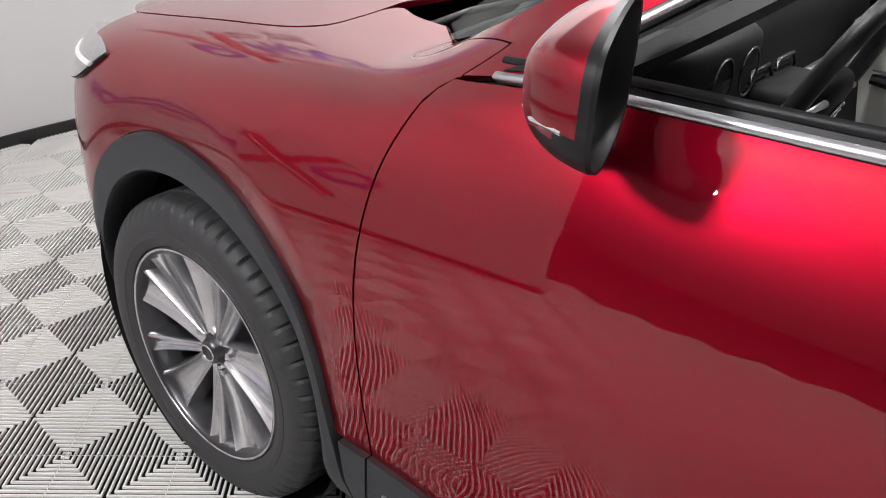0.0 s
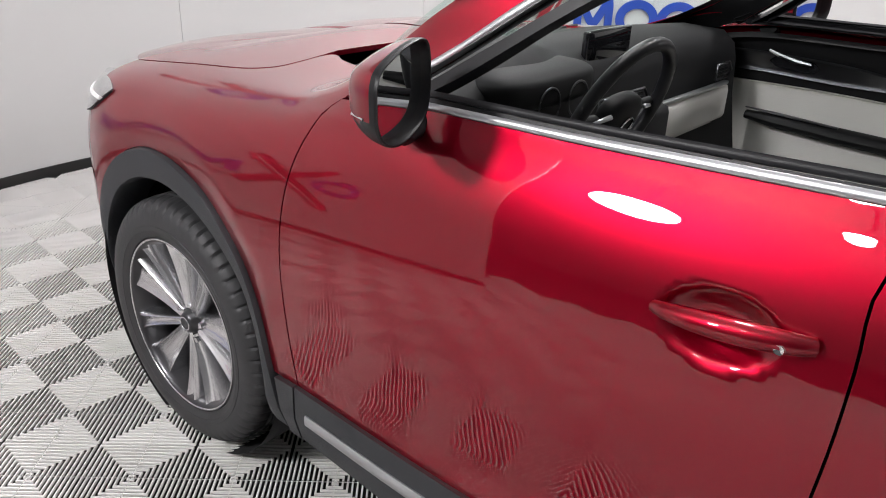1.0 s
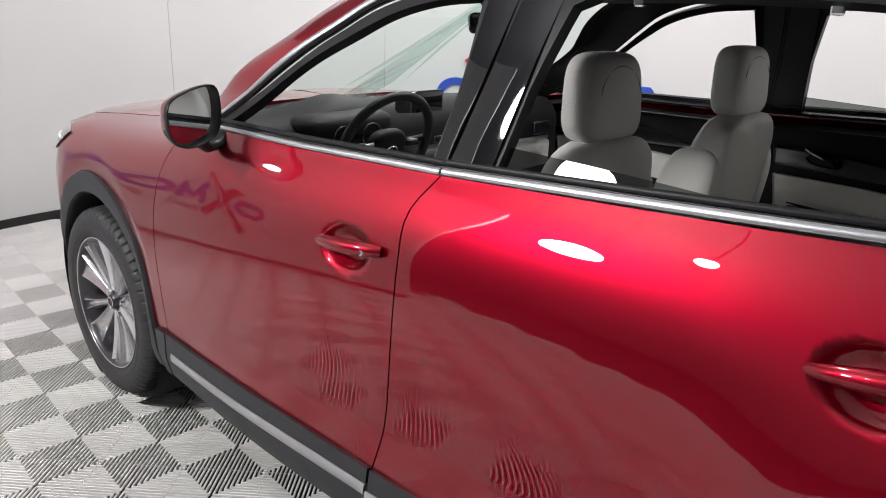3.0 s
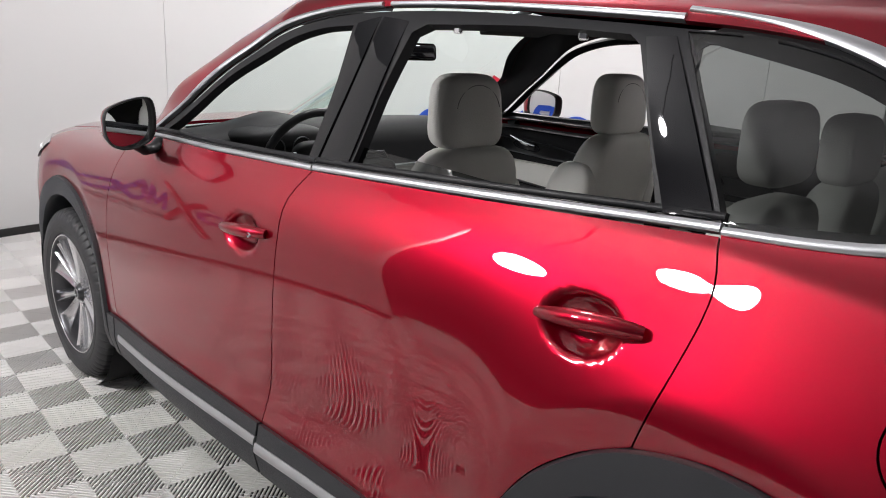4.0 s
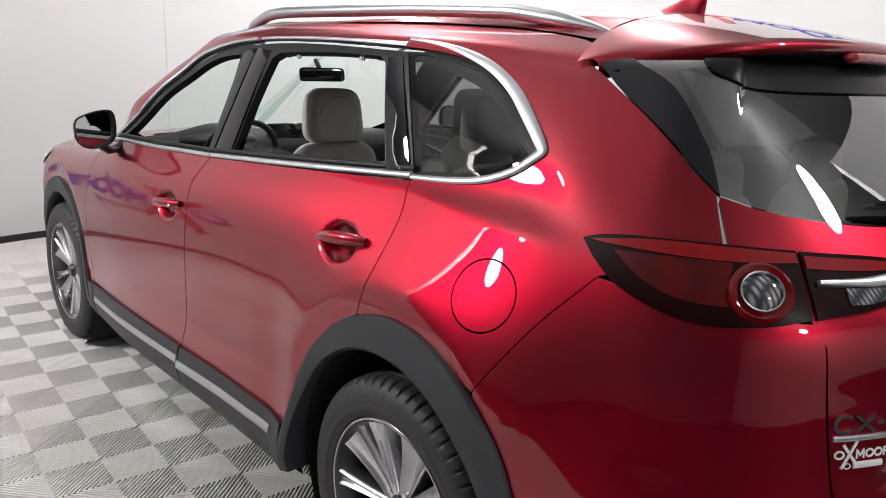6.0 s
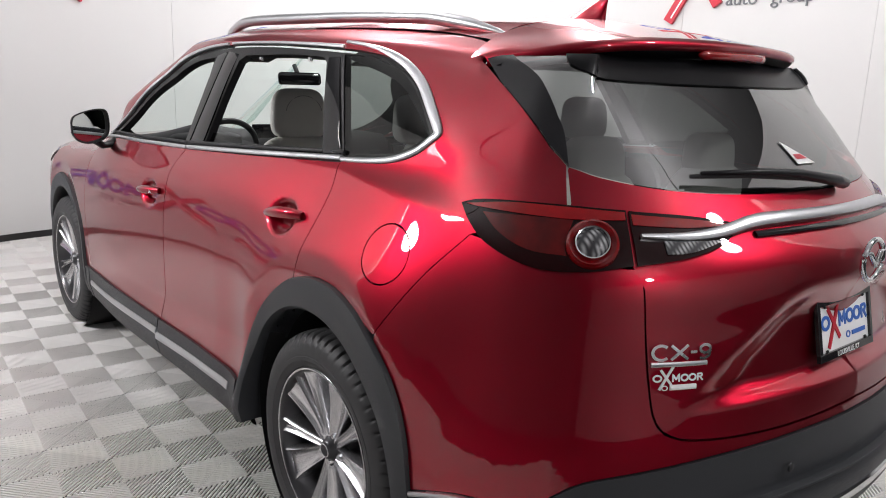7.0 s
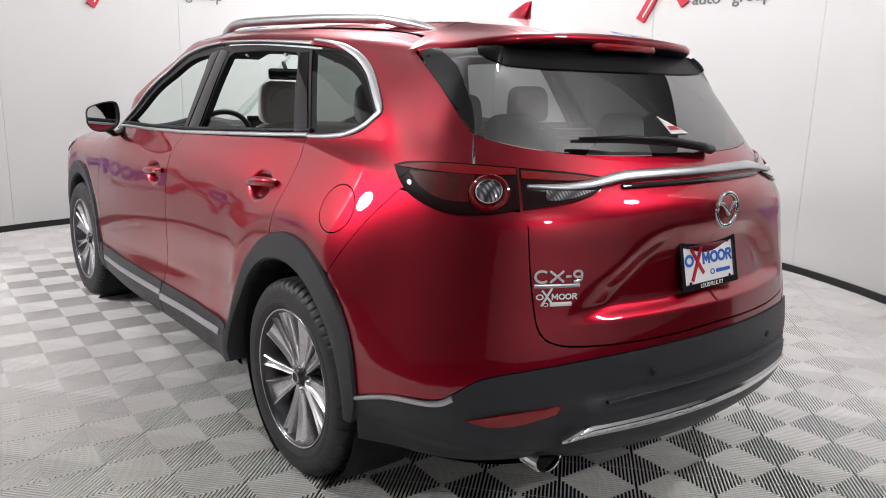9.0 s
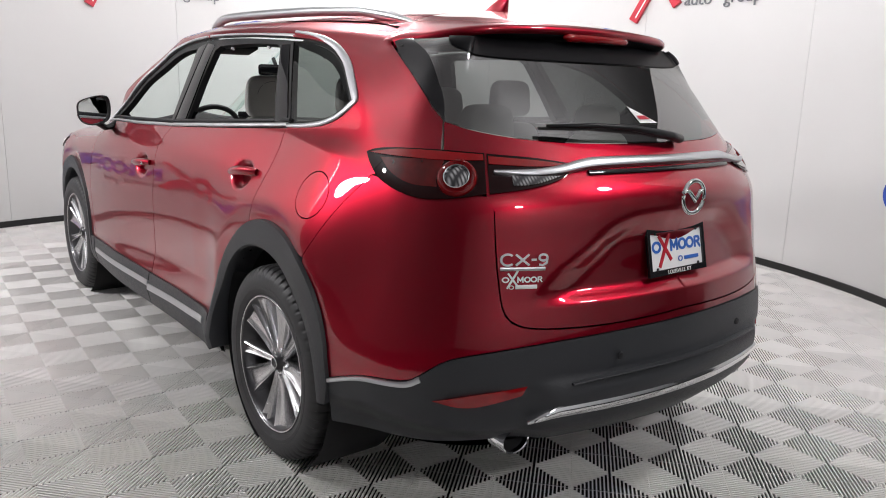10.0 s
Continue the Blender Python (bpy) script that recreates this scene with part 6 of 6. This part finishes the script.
# dashboard: a swept section across the cabin
sec = [(.62, .62), (.66, .80), (.69, .95), (.70, 1.07), (.715, 1.12), (.76, 1.158), (.88, 1.172), (1.02, 1.155), (1.12, 1.12)]
rows = []
for x in np.linspace(-.80, .80, 41):
    hood = .045 * math.exp(-((x + .39) / .17) ** 2)
    pull = -.05 * math.exp(-((x + .39) / .2) ** 2)
    wx = lambda y: 1 - .2 * min(1, max(0, (y - .78) / .25))
    rows.append([(x * wx(y), y + (pull if z > .9 and y < .9 else 0) - .04 * (abs(x) / .8) ** 3, z + (hood if z > 1.05 and y < .95 else 0) - .02 * (abs(x) / .8) ** 2) for y, z in sec])
k = len(sec)
dv_ = [p for r in rows for p in r]
df_ = [(i * k + j, i * k + j + 1, (i + 1) * k + j + 1, (i + 1) * k + j) for i in range(40) for j in range(k - 1)]
dash = raw("dashboard", dv_, [t[::-1] for t in df_], TRIM, car, "black dashboard")
v, f = cushion(-.39, .72, 1.125, .2, .12, .05, .6)
raw("binnacle", v, f, TRIM, dash, "black instrument hood")
part("screen", box_bm((.24, .018, .105), (.02, .735, 1.158), .006, 2, None), BLACK, dash, "dark infotainment screen")
part("dash_trim", box_bm((.62, .02, .012), (.42, .652, .978), .004), BRUSHED, dash, "thin silver dash trim")
part("leather_band", box_bm((.70, .03, .12), (.40, .655, .91), .02), LEATHER, dash, "pale leather dash band")
part("centre_panel", box_bm((.26, .12, .34), (.0, .62, .85), .03), TRIM, dash, "black centre stack")
for x in (-.06, .06, .30):
    x = x * 1.3 if x < .2 else .69
    rim_ = [(x - .05, .655, .995), (x + .045, .655, .995), (x + .06, .65, 1.02), (x + .045, .655, 1.045), (x - .05, .655, 1.045)]
    v, f = tube(rim_, .0045, 8, True)
    vent = raw("air_vent", v, f, GUNMETAL, dash, "silver vent surround")
    for k_ in range(3):
        part("vent_slat", box_bm((.09, .006, .006), (x, .66, 1.008 + .012 * k_), .001, 1), SATIN, vent, "", False)
v, f = lathe([(.0, .062), (.012, .066), (.03, .06), (.03, .001)], 36)
for x in (-.33, -.45):
    rv, rf = tube([(x + .042 * math.cos(a), .60, 1.095 + .042 * math.sin(a)) for a in np.linspace(0, 2 * math.pi, 28, endpoint=False)], .0025, 6, True)
    raw("gauge_ring", rv, rf, GUNMETAL, dash, "thin silver gauge ring")
    raw("gauge", [(p[1] * .62 + x, .705 - p[0], p[2] * .62 + 1.085) for p in v], [t[::-1] for t in f], TRIM, dash, "dark round gauge")
part("console", box_bm((.24, .95, .12), (0, .18, .68), .03), TRIM, car, "black centre console")
part("console_lid", box_bm((.20, .30, .035), (0, -.08, .752), .012), TRIM, car, "black console lid")
part("cabin_floor", box_bm((1.5, 3.4, .04), (0, -.35, .42), 0), DARK, car, "dark cabin floor")
v, f = tube([(.02, .40, .745), (.02, .39, .80)], [.018, .024], 12)
raw("gear_lever", v, f, BRUSHED, car, "silver gear lever")


def steering():
    c, r = Vector((-.39, .465, 1.085)), .183
    tilt = Matrix.Rotation(radians(22), 3, "X")
    ring = [c + tilt @ Vector((r * math.cos(a), 0, r * math.sin(a))) for a in np.linspace(0, 2 * math.pi, 56, endpoint=False)]
    v, f = tube(ring, .0155, 12, True)
    st = raw("steering_wheel", v, f, SATIN, car, "black leather steering wheel")
    v, f = cushion(0, 0, 0, .075, .03, .062, .7)
    raw("airbag_cover", [tuple(c + tilt @ Vector(p)) for p in v], f, TRIM, st, "black airbag cover")
    for ends in (((-.07, 0), (-.175, .01)), ((.07, 0), (.175, .01)), ((0, -.05), (0, -.175))):
        pts = [c + tilt @ Vector((a, .012, b)) for a, b in ends]
        v, f = tube(pts, [.018, .012], 10, flat=.7)
        raw("wheel_spoke", v, f, TRIM, st, "black spoke")
    em_ = [c + tilt @ Vector((.024 * math.cos(a), -.032, .02 * math.sin(a))) for a in np.linspace(0, 2 * math.pi, 24, endpoint=False)]
    v, f = tube(em_, .003, 6, True)
    raw("wheel_badge", v, f, CHROME, st, "chrome oval badge")
    for sgn in (-1, 1):
        v, f = tube([c + tilt @ Vector((sgn * .075, -.02, .03)), c + tilt @ Vector((sgn * .125, -.012, .018))], [.006, .004], 8)
        raw("wheel_trim", v, f, BRUSHED, st, "silver trim")
    return st


steering()
part("inner_mirror", box_bm((.25, .022, .065), (.0, .36, 1.475), .018, 3, Matrix.Rotation(radians(-8), 4, "X")), BLACK, car, "black inside mirror")
v, f = tube([(0, .375, 1.49), (0, .42, 1.545)], .012, 8)
raw("mirror_arm", v, f, TRIM, car, "black mirror arm")
for x in (-.42, .42):
    part("sun_visor", box_bm((.36, .14, .018), (x, .17, 1.575), .007, 2, Matrix.Rotation(radians(-14), 4, "X")), TRIM, car, "dark sun visor")

# ---- signs on the booth wall, as plain shapes ----
def wall_place(ang, z, out=.0):
    a = radians(ang)
    return Matrix.Translation((CX + (CR - out) * math.cos(a), CY + (CR - out) * math.sin(a), z)) @ Matrix.Rotation(a - math.pi / 2, 4, "Z")


def bent(bm, ang, z):
    """Bend flat sign work (x along the wall to the right, y from the wall, z up) round the booth."""
    for v in bm.verts:
        a = radians(ang) - v.co.x / CR
        r = CR - v.co.y
        v.co = (CX + r * math.cos(a), CY + r * math.sin(a), z + v.co.z)
    return bm


def sign(ang, z):
    """Blue rings and zigzag, a tall red cross with a pale core, and two small grey words below."""
    blues, reds = mark_shapes(1, .022)
    first_ = part("wall_sign", bent(blues[0][1], ang, z), BLUE, None, "", False)
    tagged(first_, "blue and red raised sign on the white booth wall", "sign", "signs round the booth wall")
    for nm, bm in reds:
        part(nm, bent(bm, ang, z), REDSIGN, first_, "red slanting bar", False)
    part("white_line", bent(stroke(straight((-.205, .36), (-.63, -.37)), .012, .003, .0405), ang, z), WHITE, first_, "white line on the red bar", False)
    for nm, bm in blues[1:]:
        part(nm, bent(bm, ang, z), BLUE, first_, "blue " + nm, False)
    for word, x in (("auto", -.02), ("group", .42)):
        cu = bpy.data.curves.new("lettering", "FONT")
        cu.body, cu.size, cu.extrude, cu.align_x = word, .155, .004, "CENTER"
        cu.materials.append(GREYSIGN)
        t = attach(new("lettering", cu), first_)
        t.matrix_basis = wall_place(ang - math.degrees(x / CR), z - .275, .012) @ Matrix.Rotation(radians(90), 4, "X")
        t["label"] = "grey raised words"
    return first_


for ang, z in ((38.0, .78), (-40.1, .78), (1.6, 2.45), (83.0, 2.45), (124.5, .80)):
    sign(ang, z)

# ---- floor tiles: concentric square ribs, ten ribs to a tile ----
TILE_A, TILE_B, TILE_O = Vector((0.1917, -0.2143, 0)), Vector((0.2142, 0.1917, 0)), Vector((-1.7061, -0.8039, 0))
SIDE = 0.2875


def tile_geometry():
    """Ten square ribs one inside the other, slit at mid-side, with a low bar crossing under them both ways."""
    verts, faces = [], []
    half, rings = SIDE / 2 - 0.0006, 10
    pitch = half / rings
    for k in range(rings):
        o = half - (k + 0.3) * pitch
        i = o - pitch * 0.37
        rows = ((o, -0.0074), (o - 0.0001, -0.0006), (o - 0.0006, 0.0), (i + 0.0006, 0.0), (i + 0.0001, -0.0006), (i, -0.0074))
        for q in range(4):
            c, s_ = ((1, 0), (0, 1), (-1, 0), (0, -1))[q]
            for sgn in (-1, 1):
                s = len(verts)
                for r, z in rows:
                    for x, y in ((0.001 * sgn, -r), (r * sgn, -r)):
                        verts.append((x * c - y * s_, x * s_ + y * c, z))
                for n in range(5):
                    f = (s + 2 * n, s + 2 * n + 1, s + 2 * n + 3, s + 2 * n + 2)
                    faces.append(f if sgn > 0 else f[::-1])
    for a, b in (((half, 0.0), (0.0, 0.0013)), ((0.0, half), (0.0013, 0.0))):
        s = len(verts)
        hx, hy = a[0] + b[0], a[1] + b[1]
        verts += [(-hx, -hy, -0.0034), (hx, -hy, -0.0034), (hx, hy, -0.0034), (-hx, hy, -0.0034)]
        faces.append((s, s + 1, s + 2, s + 3))
    return verts, faces


tv, tf = tile_geometry()
tile_mesh = mesh_of("floor_tile", tv, tf, TILE, False)
turn_tile = math.atan2(TILE_A.y, TILE_A.x)
spots = []
for i in range(-40, 41):
    for j in range(-40, 41):
        c = TILE_O + TILE_A * (i + 0.5) + TILE_B * (j + 0.5)
        r = math.hypot(c.x - CX, c.y - CY)
        if (r < CR + 0.15) or (-4.2 < c.x < 2.5 and -3.9 < c.y < 2.2 and math.degrees(math.atan2(c.y - CY, c.x - CX)) % 360 > 150):
            spots.append((min(abs(c.x + 1.5) + 0.5 * abs(c.y + 0.8), 0.9 * math.hypot(c.x - 1.0, c.y + 2.6) + 0.3), c))
spots.sort(key=lambda s: s[0])
for _, c in spots[:300]:
    ob = attach(new("floor_tile", tile_mesh), floor)
    ob.matrix_basis = Matrix.Translation(c) @ Matrix.Rotation(turn_tile, 4, "Z")
base = np.array(tv)
cs, sn = math.cos(turn_tile), math.sin(turn_tile)
rot = base @ np.array([[cs, sn, 0], [-sn, cs, 0], [0, 0, 1]])
rest = [c for _, c in spots[300:]]
av = np.vstack([rot + np.array(c) for c in rest])
fa = np.array(tf)
af = np.vstack([fa + len(base) * k for k in range(len(rest))])
far_tiles = raw("floor_tiles", av, af.tolist(), TILE, floor, "", False)
tagged(far_tiles, "pale grey ribbed plastic floor tiles", "", "", "stuff")
